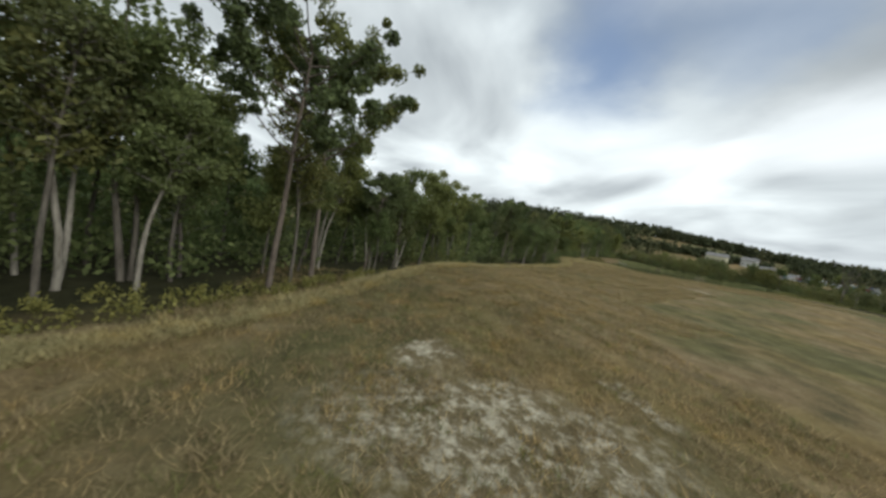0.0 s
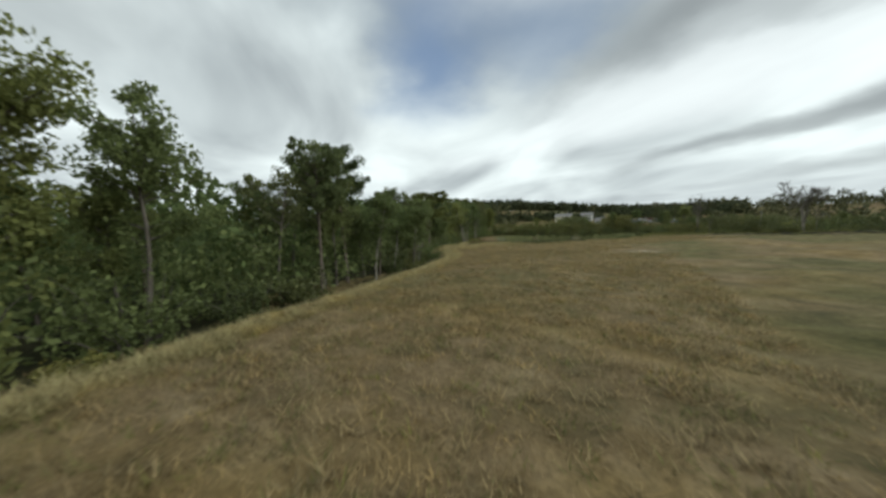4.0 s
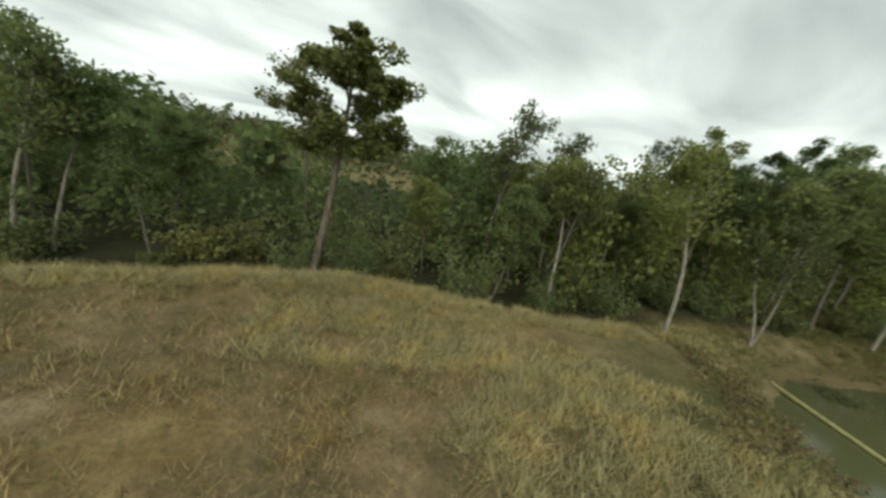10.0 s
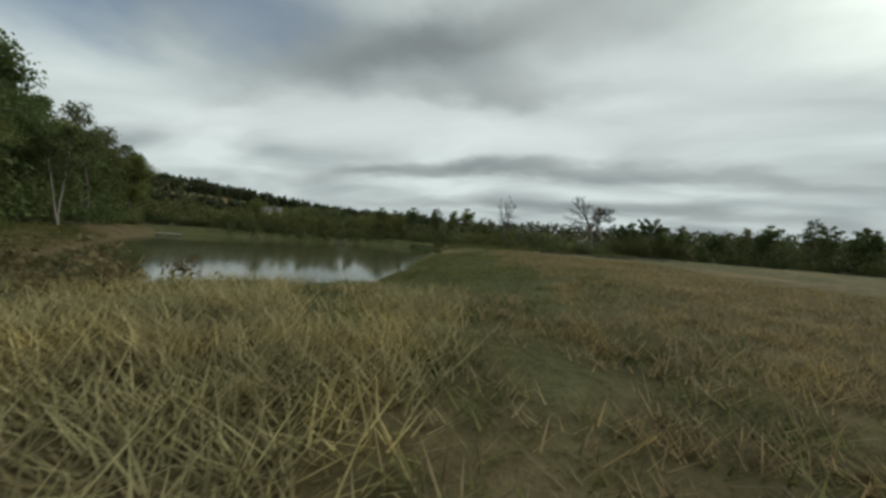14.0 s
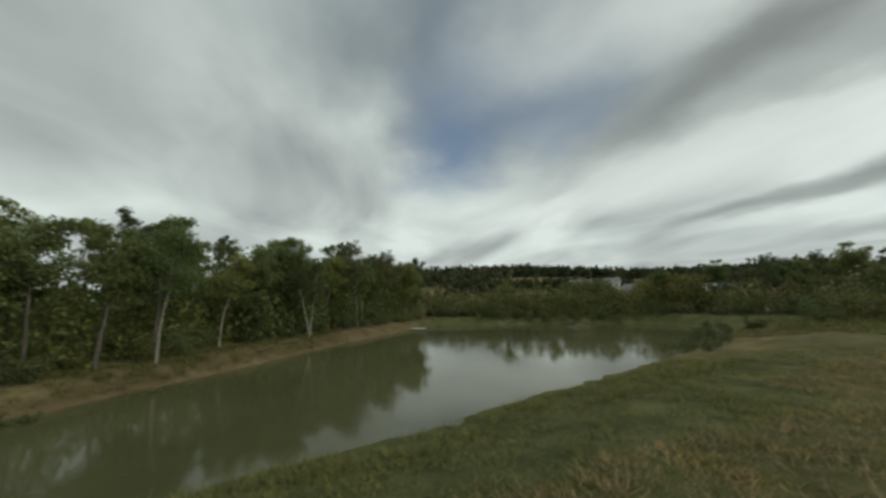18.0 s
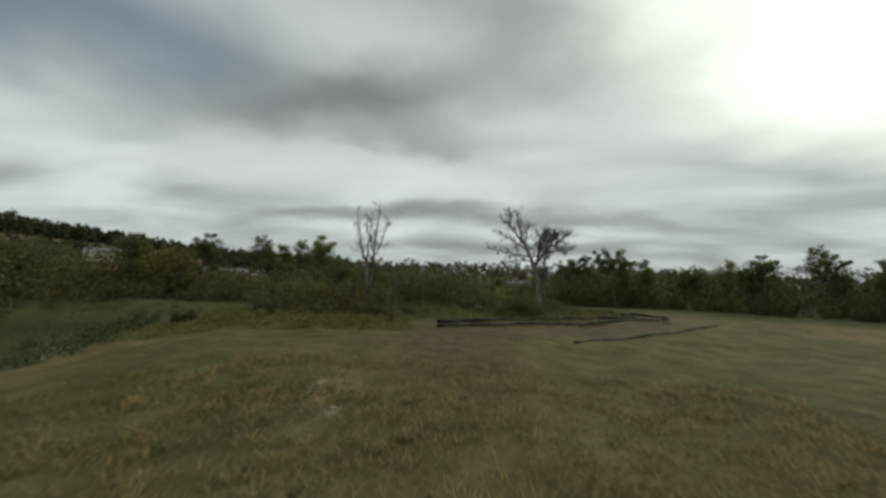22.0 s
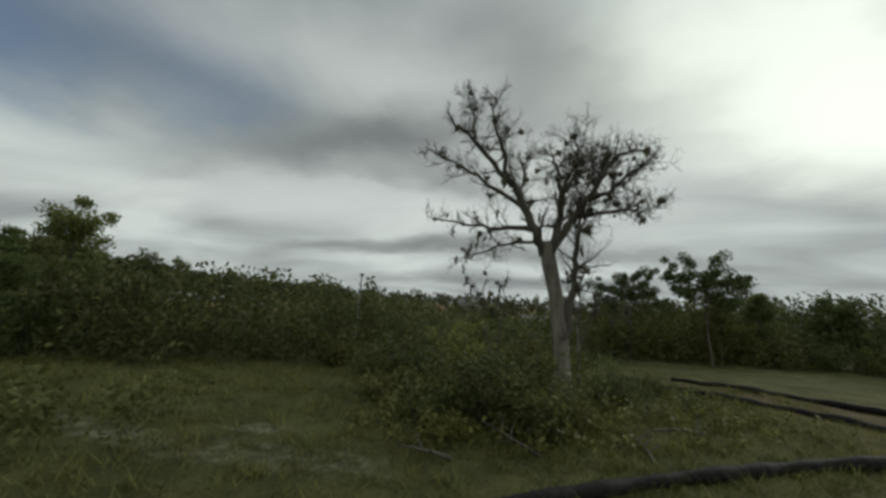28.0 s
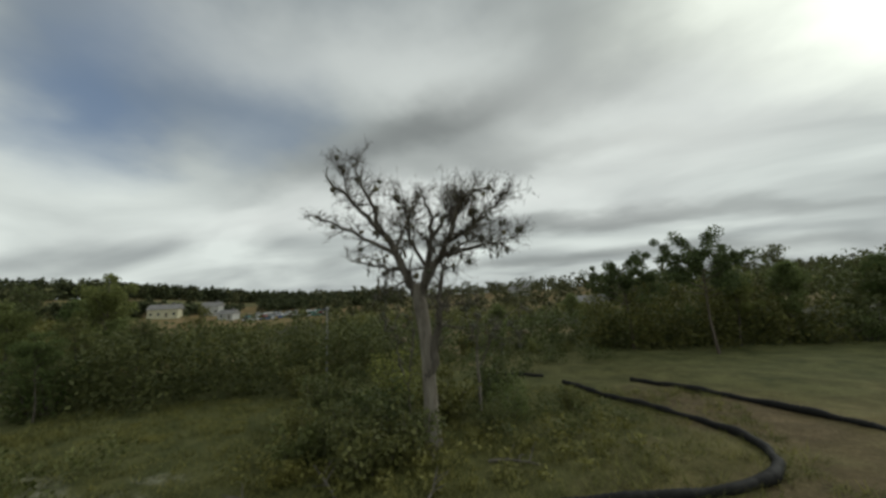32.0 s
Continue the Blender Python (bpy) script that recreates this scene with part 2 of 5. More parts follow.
def ground_material():
    m, nt, b = material("dry_meadow", 0.95)
    b.inputs["Specular IOR Level"].default_value = 0.1
    big, mid, fine = noise_(nt, 0.07, 4), noise_(nt, 0.55, 6, 0.65), noise_(nt, 7.0, 6, 0.7)
    dry = ramp(nt, mid, [(0.28, (0.105, 0.090, 0.048)), (0.5, (0.205, 0.147, 0.078)), (0.72, (0.325, 0.250, 0.148))])
    ochre = ramp(nt, mid, [(0.3, (0.140, 0.094, 0.034)), (0.7, (0.310, 0.226, 0.100))])
    dry = blend(nt, ramp(nt, noise_(nt, 0.16, 4, 0.6), [(0.46, (0, 0, 0)), (0.60, (0.8, 0.8, 0.8))]), dry, ochre)
    green = ramp(nt, mid, [(0.3, (0.052, 0.060, 0.022)), (0.7, (0.145, 0.142, 0.058))])
    col = blend(nt, ramp(nt, big, [(0.42, (0, 0, 0)), (0.62, (0.75, 0.75, 0.75))]), dry, green)
    # green, damp ground round the pond, the thicket and under the wood
    for args in ((-14.5, -60, 8, 24, 8), (-52, -24, 34, 12, 52), (-16, 0, 32, 15, 20), (30, 22, 40, 17, -20)):
        col = blend(nt, spot(nt, *args, soft=0.8, ragged=4), col, green)
    # leaf litter, its colour darkened to stand for shade under the trees
    shaded_litter = ramp(nt, mid, [(0.3, (0.022, 0.024, 0.011)), (0.7, (0.060, 0.056, 0.028))])
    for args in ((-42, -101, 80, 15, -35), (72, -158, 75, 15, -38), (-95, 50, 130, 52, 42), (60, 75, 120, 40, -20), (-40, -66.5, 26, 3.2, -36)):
        col = blend(nt, spot(nt, *args, soft=0.35, ragged=3), col, shaded_litter)
    col = blend(nt, spot(nt, -8, -84, 12, 7, 10, soft=0.9, ragged=2.5), col, dry)
    col = blend(nt, blend(nt, 0.45, spot(nt, 0, -24, 26, 14, 20, soft=0.9, ragged=4), (0, 0, 0)), col, green)
    earth = ramp(nt, mid, [(0.3, (0.090, 0.066, 0.032)), (0.7, (0.215, 0.160, 0.085))])
    col = blend(nt, spot(nt, -43, -63.2, 30, 2.6, -37, soft=0.8, ragged=1.2), col, earth)
    # pale sandy, thinly grown places on the hump and in the meadow
    pale = ramp(nt, noise_(nt, 2.4, 6, 0.7), [(0.45, (0.17, 0.135, 0.075)), (0.60, (0.50, 0.45, 0.34))])
    for args in ((62.8, -116.9, 2.3, 3.8, 0), (59.2, -118.7, 0.9, 1.1, 30), (60.2, -112.0, 1.2, 0.35, 15), (15.6, -74.6, 1.7, 0.6, 25), (-10.4, -32.2, 0.7, 1.2, 20)):
        col = blend(nt, spot(nt, *args, soft=0.9, ragged=1.6), col, pale)
    # pale grazed pasture on the hill above the village
    pasture = ramp(nt, noise_(nt, 0.12, 5, 0.6), [(0.35, (0.105, 0.110, 0.052)), (0.65, (0.185, 0.178, 0.094))])
    col = blend(nt, spot(nt, -218, 138, 34, 10, 56, soft=0.6, ragged=6), col, pasture)
    # leaf litter with the wood's shade painted in, down the slope, and a belt of straw-coloured grass along its brink
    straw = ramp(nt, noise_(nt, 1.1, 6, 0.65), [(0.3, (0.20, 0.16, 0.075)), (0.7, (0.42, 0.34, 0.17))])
    for zone, soil in (("shaded_litter", shaded_litter), ("straw", straw)):
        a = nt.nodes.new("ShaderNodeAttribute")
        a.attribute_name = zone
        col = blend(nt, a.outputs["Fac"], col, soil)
    # wet grass beside the drain pipe: the sky's pale reflection painted as colour
    wet_glint = ramp(nt, noise_(nt, 2.2, 6, 0.7), [(0.42, (0.10, 0.10, 0.05)), (0.62, (0.30, 0.29, 0.21))])
    for args in ((-6.8, -6.2, 2.2, 0.6, 8), (-10.6, -6.8, 2.4, 0.4, -4), (-8.2, -5.0, 1.1, 0.3, 14)):
        col = blend(nt, blend(nt, 0.25, spot(nt, *args, soft=1.0, ragged=0.8), (0, 0, 0)), col, wet_glint)
    # wheel ruts across the meadow
    rut = ramp(nt, noise_(nt, 1.6, 5, 0.6), [(0.35, (0.10, 0.082, 0.045)), (0.65, (0.19, 0.15, 0.085))])
    for args in ((2.0, -38.5, 0.28, 11, -16), (4.6, -38.0, 0.24, 9, -18)):
        col = blend(nt, spot(nt, *args, soft=0.9, ragged=0.35), col, rut)
    # trodden brown track between the drain pipes
    dirt = ramp(nt, noise_(nt, 1.3, 6, 0.65), [(0.35, (0.082, 0.061, 0.034)), (0.68, (0.185, 0.135, 0.080))])
    for args in ((-1, -15.5, 14, 2.6, 38), (9, -5, 9, 2.4, 45), (-8, -24, 3.0, 8.0, 10), (11, 6, 3, 4.5, 35)):
        col = blend(nt, blend(nt, 0.2, spot(nt, *args, soft=0.8, ragged=1.0), (0, 0, 0)), col, dirt)
    col = blend(nt, 0.55, col, ramp(nt, fine, [(0.3, (0.42, 0.42, 0.42)), (0.7, (1.35, 1.35, 1.3))]), "MULTIPLY")
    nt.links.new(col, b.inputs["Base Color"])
    bump(nt, b, blend(nt, 0.5, fine, mid), 0.25, 0.9)
    return m


def leaf_material(name, dark, light, rough=0.6, trans=0.25, varied=True):
    m, nt, b = material(name, rough)
    g = nt.nodes.new("ShaderNodeNewGeometry")
    oi = nt.nodes.new("ShaderNodeObjectInfo")
    col = ramp(nt, g.outputs["Random Per Island"], [(0.0, dark), (0.75, light), (1.0, tuple(min(1, 1.35 * c) for c in light))])
    tint = ramp(nt, oi.outputs["Random"], [(0.0, (0.72, 0.78, 0.70)), (0.6, (1.05, 1.0, 0.95)), (1.0, (1.3, 1.12, 0.82))])
    if not varied:      # grass: patches of yellower and greyer growth instead of one tint a plant
        tint = ramp(nt, noise_(nt, 0.9, 4, 0.6), [(0.3, (0.80, 0.82, 0.78)), (0.5, (1.0, 0.97, 0.92)), (0.7, (1.22, 1.08, 0.80))])
    col = blend(nt, 1.0, col, tint, "MULTIPLY")
    nt.links.new(col, b.inputs["Base Color"])
    tr = nt.nodes.new("ShaderNodeBsdfTranslucent")
    nt.links.new(col, tr.inputs["Color"])
    mx = nt.nodes.new("ShaderNodeMixShader")
    mx.inputs[0].default_value = trans
    nt.links.new(b.outputs[0], mx.inputs[1])
    nt.links.new(tr.outputs[0], mx.inputs[2])
    nt.links.new(mx.outputs[0], nt.nodes["Material Output"].inputs["Surface"])
    return m


def bark_material(name, dark, light, scale=6.0):
    m, nt, b = material(name, 0.9)
    co = nt.nodes.new("ShaderNodeTexCoord").outputs["Object"]
    mp = nt.nodes.new("ShaderNodeMapping")
    mp.inputs["Scale"].default_value = (1, 1, 0.22)
    nt.links.new(co, mp.inputs["Vector"])
    n = noise_(nt, scale, 7, 0.7, vec=mp.outputs[0])
    col = ramp(nt, n, [(0.3, dark), (0.68, light)])
    lich = noise_(nt, 1.1, 4)
    col = blend(nt, ramp(nt, lich, [(0.52, (0, 0, 0)), (0.7, (0.5, 0.5, 0.5))]), col, tuple(0.6 * c + 0.05 for c in light))
    nt.links.new(col, b.inputs["Base Color"])
    bump(nt, b, n, 0.04, 0.8)
    return m


def plain_material(name, dark, light, scale, rough=0.8, bump_d=0.01, coord="Object"):
    m, nt, b = material(name, rough)
    n = noise_(nt, scale, 6, 0.65, coord)
    nt.links.new(ramp(nt, n, [(0.3, dark), (0.7, light)]), b.inputs["Base Color"])
    bump(nt, b, n, bump_d, 0.6)
    return m


def water_material():
    m, nt, b = material("pond_water", 0.075)
    b.inputs["Specular IOR Level"].default_value = 0.5
    b.inputs["IOR"].default_value = 1.33
    nt.links.new(ramp(nt, noise_(nt, 0.09, 4), [(0.3, (0.062, 0.064, 0.029)), (0.7, (0.098, 0.096, 0.045))]), b.inputs["Base Color"])
    bump(nt, b, noise_(nt, 2.2, 3), 0.01, 0.16)
    return m


GROUND = ground_material()
WATER = water_material()
LEAF_OAK = leaf_material("broad_leaves", (0.104, 0.128, 0.050), (0.176, 0.212, 0.082), 0.7, 0.5)
LEAF_PINE = leaf_material("pine_needles", (0.064, 0.084, 0.036), (0.120, 0.150, 0.060), 0.65, 0.4)
LEAF_SHRUB = leaf_material("shrub_leaves", (0.076, 0.089, 0.035), (0.124, 0.137, 0.053), 0.6, 0.35)
LEAF_YELLOW = leaf_material("bright_shrub_leaves", (0.094, 0.104, 0.037), (0.160, 0.170, 0.061))
LEAF_SILVER = leaf_material("pale_shrub_leaves", (0.07, 0.075, 0.05), (0.21, 0.21, 0.155))
LEAF_FAR = leaf_material("distant_leaves", (0.034, 0.041, 0.020), (0.098, 0.105, 0.050), 0.8, 0.1)
GRASS = leaf_material("dry_grass_blades", (0.130, 0.102, 0.056), (0.388, 0.306, 0.166), 0.7, 0.4, False)
GRASS_STRAW = leaf_material("straw_grass_blades", (0.20, 0.17, 0.08), (0.48, 0.42, 0.22), 0.7, 0.35, False)
GRASS_GREEN = leaf_material("green_grass_blades", (0.060, 0.070, 0.020), (0.205, 0.205, 0.070), 0.7, 0.35, False)
BRUSH = leaf_material("dry_brush_leaves", (0.085, 0.070, 0.034), (0.230, 0.185, 0.095), 0.8, 0.4)
MOSS = leaf_material("hanging_moss", (0.050, 0.050, 0.040), (0.120, 0.118, 0.092), 0.9, 0.2)
BARK_PINE = bark_material("pine_bark", (0.050, 0.040, 0.031), (0.175, 0.140, 0.112))
BARK_PALE = bark_material("pale_bark", (0.11, 0.095, 0.075), (0.34, 0.31, 0.255))
BARK_GREY = bark_material("grey_bark", (0.045, 0.038, 0.030), (0.155, 0.135, 0.108))
BARK_DEAD = bark_material("dead_wood", (0.042, 0.035, 0.028), (0.165, 0.146, 0.118), 4.0)
BARK_TRUNK = bark_material("dead_trunk", (0.085, 0.074, 0.060), (0.28, 0.25, 0.205), 4.0)
PIPE = plain_material("black_drain_pipe", (0.005, 0.005, 0.005), (0.016, 0.015, 0.013), 9, 0.8)
YELLOW = plain_material("weathered_yellow_pipe", (0.24, 0.21, 0.08), (0.42, 0.38, 0.17), 5, 0.5)
WHITE = plain_material("white_siding", (0.33, 0.33, 0.31), (0.50, 0.50, 0.475), 0.6, 0.7)
CREAM = plain_material("cream_siding", (0.42, 0.40, 0.27), (0.58, 0.55, 0.40), 0.6, 0.7)
ROOF = plain_material("grey_roofing", (0.12, 0.115, 0.11), (0.26, 0.25, 0.24), 1.2, 0.8)
DARKGLASS = plain_material("dark_window", (0.02, 0.024, 0.03), (0.05, 0.055, 0.06), 1, 0.15, 0.001)
METAL = plain_material("galvanised_metal", (0.16, 0.16, 0.16), (0.33, 0.33, 0.32), 8, 0.45)
TIMBER = plain_material("grey_timber", (0.06, 0.05, 0.04), (0.20, 0.175, 0.14), 7, 0.9)


# ---------------------------------------------------------------- plan
POND = [(-15.0, -67.5), (-17, -63), (-18.5, -56), (-21, -46), (-23.5, -38), (-25.5, -31), (-29, -23), (-36, -15), (-43, -13), (-49, -18),
        (-55, -27), (-62, -36), (-65, -42), (-60, -48), (-48, -58), (-36.5, -66.3), (-30, -71.2), (-25.4, -75.0), (-20.6, -75.2), (-17.0, -73.0)]
WOOD_EDGE = [(130, -188), (90, -160), (64.5, -134.6), (54.5, -128.8), (46, -125.2), (38.5, -121), (30.5, -116), (24, -109.8), (18, -104.6), (12, -100.6), (5, -96.3), (-2, -94), (-11, -89.8), (-19, -82.5), (-26.3, -78.2), (-37, -72.8), (-50.5, -62.3), (-66, -47), (-80, -38)]
THICKET = [(-80, -40), (-66, -33), (-53, -20), (-45, -8), (-34, 2), (-27, 8), (-17, 10), (-8, 16), (0, 22), (9, 26.5), (17, 29), (30, 31), (46, 22), (62, 2), (82, -20), (96, -60), (108, -110), (118, -170)]
# the brink of the meadow, from which the ground falls to the wood
CREST = [(130, -183), (90, -154), (66, -131.5), (58, -125.4), (51, -122.6), (44.5, -120.3), (37, -116.5), (29, -111.4), (22.8, -105.7), (17, -100.9), (10.2, -96), (4.5, -92.9), (-2, -90.7), (-6, -89.7), (-9.8, -88.3), (-12.5, -86.2), (-15.4, -83.2), (-19, -80.2), (-23.5, -77.6), (-30, -74.6), (-38, -70)]
WATER_Z = -1.2


def seg_dist(px, py, line, closed=False):
    """Distance of points to a polyline of the plan, and on which side of it they lie (left is positive)."""
    best, side = np.full(np.shape(px), 1e9), np.zeros(np.shape(px))
    pairs = list(zip(line, line[1:] + line[:1])) if closed else list(zip(line, line[1:]))
    for (ax, ay), (bx, by) in pairs:
        dx, dy = bx - ax, by - ay
        t = np.clip(((px - ax) * dx + (py - ay) * dy) / (dx * dx + dy * dy), 0, 1)
        d = np.hypot(px - ax - t * dx, py - ay - t * dy)
        s = np.sign(dx * (py - ay) - dy * (px - ax))
        side = np.where(d < best, s, side)
        best = np.minimum(best, d)
    return best, side


def inside(px, py, poly):
    r = np.zeros(np.shape(px), bool)
    for (ax, ay), (bx, by) in zip(poly, poly[1:] + poly[:1]):
        if ay != by:
            r ^= ((ay > py) != (by > py)) & (px < (bx - ax) * (py - ay) / (by - ay) + ax)
    return r


def smooth(e0, e1, v):
    t = np.clip((v - e0) / (e1 - e0), 0, 1)
    return t * t * (3 - 2 * t)


def ground_z(px, py):
    px, py = np.asarray(px, float), np.asarray(py, float)
    z = 0.16 * np.sin(px * 0.21 + 1.3 * np.sin(py * 0.13)) * np.cos(py * 0.17 + 0.8) + 0.09 * np.sin(px * 0.55 + py * 0.31) * np.sin(py * 0.47 - px * 0.2)
    near = np.exp(-((px / 160) ** 2 + ((py + 50) / 170) ** 2))
    z = z * near
    # the hump on which the flight begins, and the low crown of the meadow
    z = z + 0.9 * np.exp(-(((px - 52) / 16) ** 2 + ((py + 114.5) / 9) ** 2)) + 0.15 * np.exp(-(((px - 10) / 22) ** 2 + ((py + 70) / 10) ** 2))
    d, s = seg_dist(px, py, CREST)
    z = z - (0.9 * smooth(-0.6, 4.5, d * s) - 0.18 * np.exp(-((d + 0.4) / 1.6) ** 2)) * smooth(64, 48, px) * smooth(-26, -18, px)
    # low grassy bank before the pond's near end
    z = z + 0.35 * np.exp(-(((px + 11.5) / 3.2) ** 2 + ((py + 76.5) / 3.6) ** 2))
    d = seg_dist(px, py, POND, True)[0]
    d = np.where(inside(px, py, POND), -d, d)
    east = smooth(-32, -22, px + 0.25 * (py + 50)) * smooth(-74, -64, py)
    bank = smooth(-2.5 - 4.0 * east, 4.0 + 5.0 * east, d)
    z = (WATER_Z - 0.75) * (1 - bank) + z * bank
    # distant rise to the west and north-west
    far = np.hypot(px, py + 40)
    z = z + 15.0 * smooth(170, 330, far) * smooth(-0.2, 0.5, (-px * 0.55 + py * 0.83) / np.maximum(far, 1))
    # the steeper pasture hill above the village
    yaw = np.degrees(np.arctan2(5 - px, py + 13))
    z = z + 7.0 * smooth(208, 288, np.hypot(px - 5, py + 13)) * smooth(47, 64, yaw) * smooth(112, 96, yaw)
    return z


def gz(x, y):
    return float(ground_z(x, y))


# ---------------------------------------------------------------- mesh helpers
def part(name, mesh, mat, parent=None, label=""):
    if isinstance(mesh, bmesh.types.BMesh):
        me = bpy.data.meshes.new(name)
        mesh.to_mesh(me)
        mesh.free()
        mesh = me
    ob = new(name, mesh)
    if mat and not mesh.materials:
        mesh.materials.append(mat)
    if parent:
        ob.parent = parent
    if label:
        ob["label"] = label
    return ob


def raw_mesh(name, verts, faces, smooth_faces=False):
    """A mesh from arrays; every face has as many corners as the others."""
    verts, faces = np.asarray(verts, np.float32), np.asarray(faces, np.int32)
    me = bpy.data.meshes.new(name)
    k = faces.shape[1]
    me.vertices.add(len(verts))
    me.vertices.foreach_set("co", verts.ravel())
    me.loops.add(faces.size)
    me.loops.foreach_set("vertex_index", faces.ravel())
    me.polygons.add(len(faces))
    me.polygons.foreach_set("loop_start", np.arange(0, faces.size, k, dtype=np.int32))
    if smooth_faces:
        me.polygons.foreach_set("use_smooth", np.ones(len(faces), bool))
    me.update(calc_edges=True)
    return me


def tube(points, radii, sides=7):
    """Verts and quads of a tapered limb along points."""
    pts = [Vector(p) for p in points]
    vs, fs = [], []
    ref = Vector((0.31, 0.87, 0.38)).normalized()
    for i, (p, r) in enumerate(zip(pts, map(float, radii))):
        d = (pts[min(i + 1, len(pts) - 1)] - pts[max(i - 1, 0)]).normalized()
        a = d.cross(ref)
        if a.length < 0.1:
            a = d.cross(Vector((1, 0, 0)))
        a.normalize()
        b = d.cross(a)
        for k in range(sides):
            q = 2 * math.pi * k / sides
            vs.append(p + r * (math.cos(q) * a + math.sin(q) * b))
        if i:
            o = (i - 1) * sides
            for k in range(sides):
                fs.append((o + k, o + (k + 1) % sides, o + sides + (k + 1) % sides, o + sides + k))
    return vs, fs


class Wood:
    """Collects limbs into one mesh."""

    def __init__(self):
        self.v, self.f = [], []

    def limb(self, points, radii, sides=7):
        v, f = tube(points, radii, sides)
        o = len(self.v)
        self.v += [tuple(p) for p in v]
        self.f += [tuple(i + o for i in q) for q in f]

    def mesh(self, name):
        return raw_mesh(name, self.v, self.f, True)


def leaves(name, centres, spread, count, size, rng, flat=0.75, droop=0.0):
    """Small leaf sprays, each a bent pair of faces, scattered in clumps round the centres."""
    c = np.repeat(np.asarray(centres, float), count, 0)
    sp = np.repeat(np.asarray(spread, float), count)[:, None]
    n = len(c)
    d = rng.normal(size=(n, 3))
    d /= np.linalg.norm(d, axis=1, keepdims=True)
    r = rng.random((n, 1)) ** 0.45
    pos = c + d * r * sp * np.array([1, 1, flat])
    pos[:, 2] -= droop * rng.random(n)
    a = rng.normal(size=(n, 3))
    a /= np.linalg.norm(a, axis=1, keepdims=True)
    b = np.cross(a, rng.normal(size=(n, 3)))
    b /= np.linalg.norm(b, axis=1, keepdims=True)
    s = size * (0.6 + 0.8 * rng.random((n, 1)))
    a, b = a * s, b * s * 0.55
    v = np.stack([pos - a, pos + b - 0.15 * a, pos + a, pos - b + 0.15 * a], 1).reshape(-1, 3)
    return raw_mesh(name, v, np.arange(4 * n).reshape(-1, 4))


def thing(name, label, category, group="", kind=""):
    return tagged(new(name), label, category, group, kind)


# ---------------------------------------------------------------- ground and water
def axis(lo, hi, step, reach):
    a = list(np.arange(lo, hi + 0.01, step))
    for sign, edge in ((-1, lo), (1, hi)):
        x, s, out = edge, step, []
        while abs(x) < reach:
            s *= 1.22
            x += sign * s
            out.append(x)
        a = out[::-1] + a if sign < 0 else a + out
    return np.array(a)


def build_ground():
    xs, ys = axis(-82, 86, 0.9, 2600), axis(-150, 42, 0.9, 2600)
    X, Y = np.meshgrid(xs, ys, indexing="ij")
    Z = ground_z(X, Y)
    rng = np.random.default_rng(3)
    core = (np.abs(X) < 84) & (Y > -148) & (Y < 40)
    Z = Z + np.where(core, rng.normal(0, 0.035, X.shape), 0)
    v = np.stack([X, Y, Z], -1).reshape(-1, 3)
    i, j = np.meshgrid(np.arange(len(xs) - 1), np.arange(len(ys) - 1), indexing="ij")
    a = (i * len(ys) + j).ravel()
    f = np.stack([a, a + len(ys), a + len(ys) + 1, a + 1], 1)
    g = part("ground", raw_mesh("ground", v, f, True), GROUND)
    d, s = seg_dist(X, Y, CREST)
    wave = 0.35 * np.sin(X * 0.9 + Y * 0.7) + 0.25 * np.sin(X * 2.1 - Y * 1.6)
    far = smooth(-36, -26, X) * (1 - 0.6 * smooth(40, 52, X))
    # the litter zone also carries the painted shade below the brink
    for zone, mask in (("shaded_litter", smooth(0.6, 2.6, d * s + wave) * far * (d < 45)), ("straw", 0.75 * np.exp(-((d * s - 0.1 + 0.6 * wave) / 0.75) ** 2) * far)):
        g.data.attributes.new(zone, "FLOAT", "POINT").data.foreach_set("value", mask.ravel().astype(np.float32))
    tagged(g, "rough meadow of dry brown and olive grass with bare sandy patches", "ground", kind="structure")
    bm = bmesh.new()
    bm.faces.new([bm.verts.new((x, y, 0)) for x, y in [(-14, -66), (-13, -60), (-15, -50), (-18, -40), (-22, -28), (-28, -16), (-38, -9), (-50, -12), (-60, -26), (-70, -38), (-68, -48), (-58, -54), (-47, -65), (-31, -76), (-23, -80), (-16, -78)]])
    bmesh.ops.recalc_face_normals(bm, faces=bm.faces)
    w = part("water", bm, WATER)
    w.location = (0, 0, WATER_Z)
    if w.data.polygons[0].normal.z < 0:
        w.data.flip_normals()
    tagged(w, "still murky green pond reflecting the overcast sky", "pond", kind="structure")


build_ground()


# ---------------------------------------------------------------- trees
def wander(rng, start, way, length, steps, wild, lift=0.0):
    """A crooked line from start along way."""
    p, d = np.array(start, float), np.array(way, float)
    d /= np.linalg.norm(d)
    out = [tuple(p)]
    for _ in range(steps):
        d = d + rng.normal(0, wild, 3) + np.array([0, 0, lift])
        d /= np.linalg.norm(d)
        p = p + d * length / steps
        out.append(tuple(p))
    return out


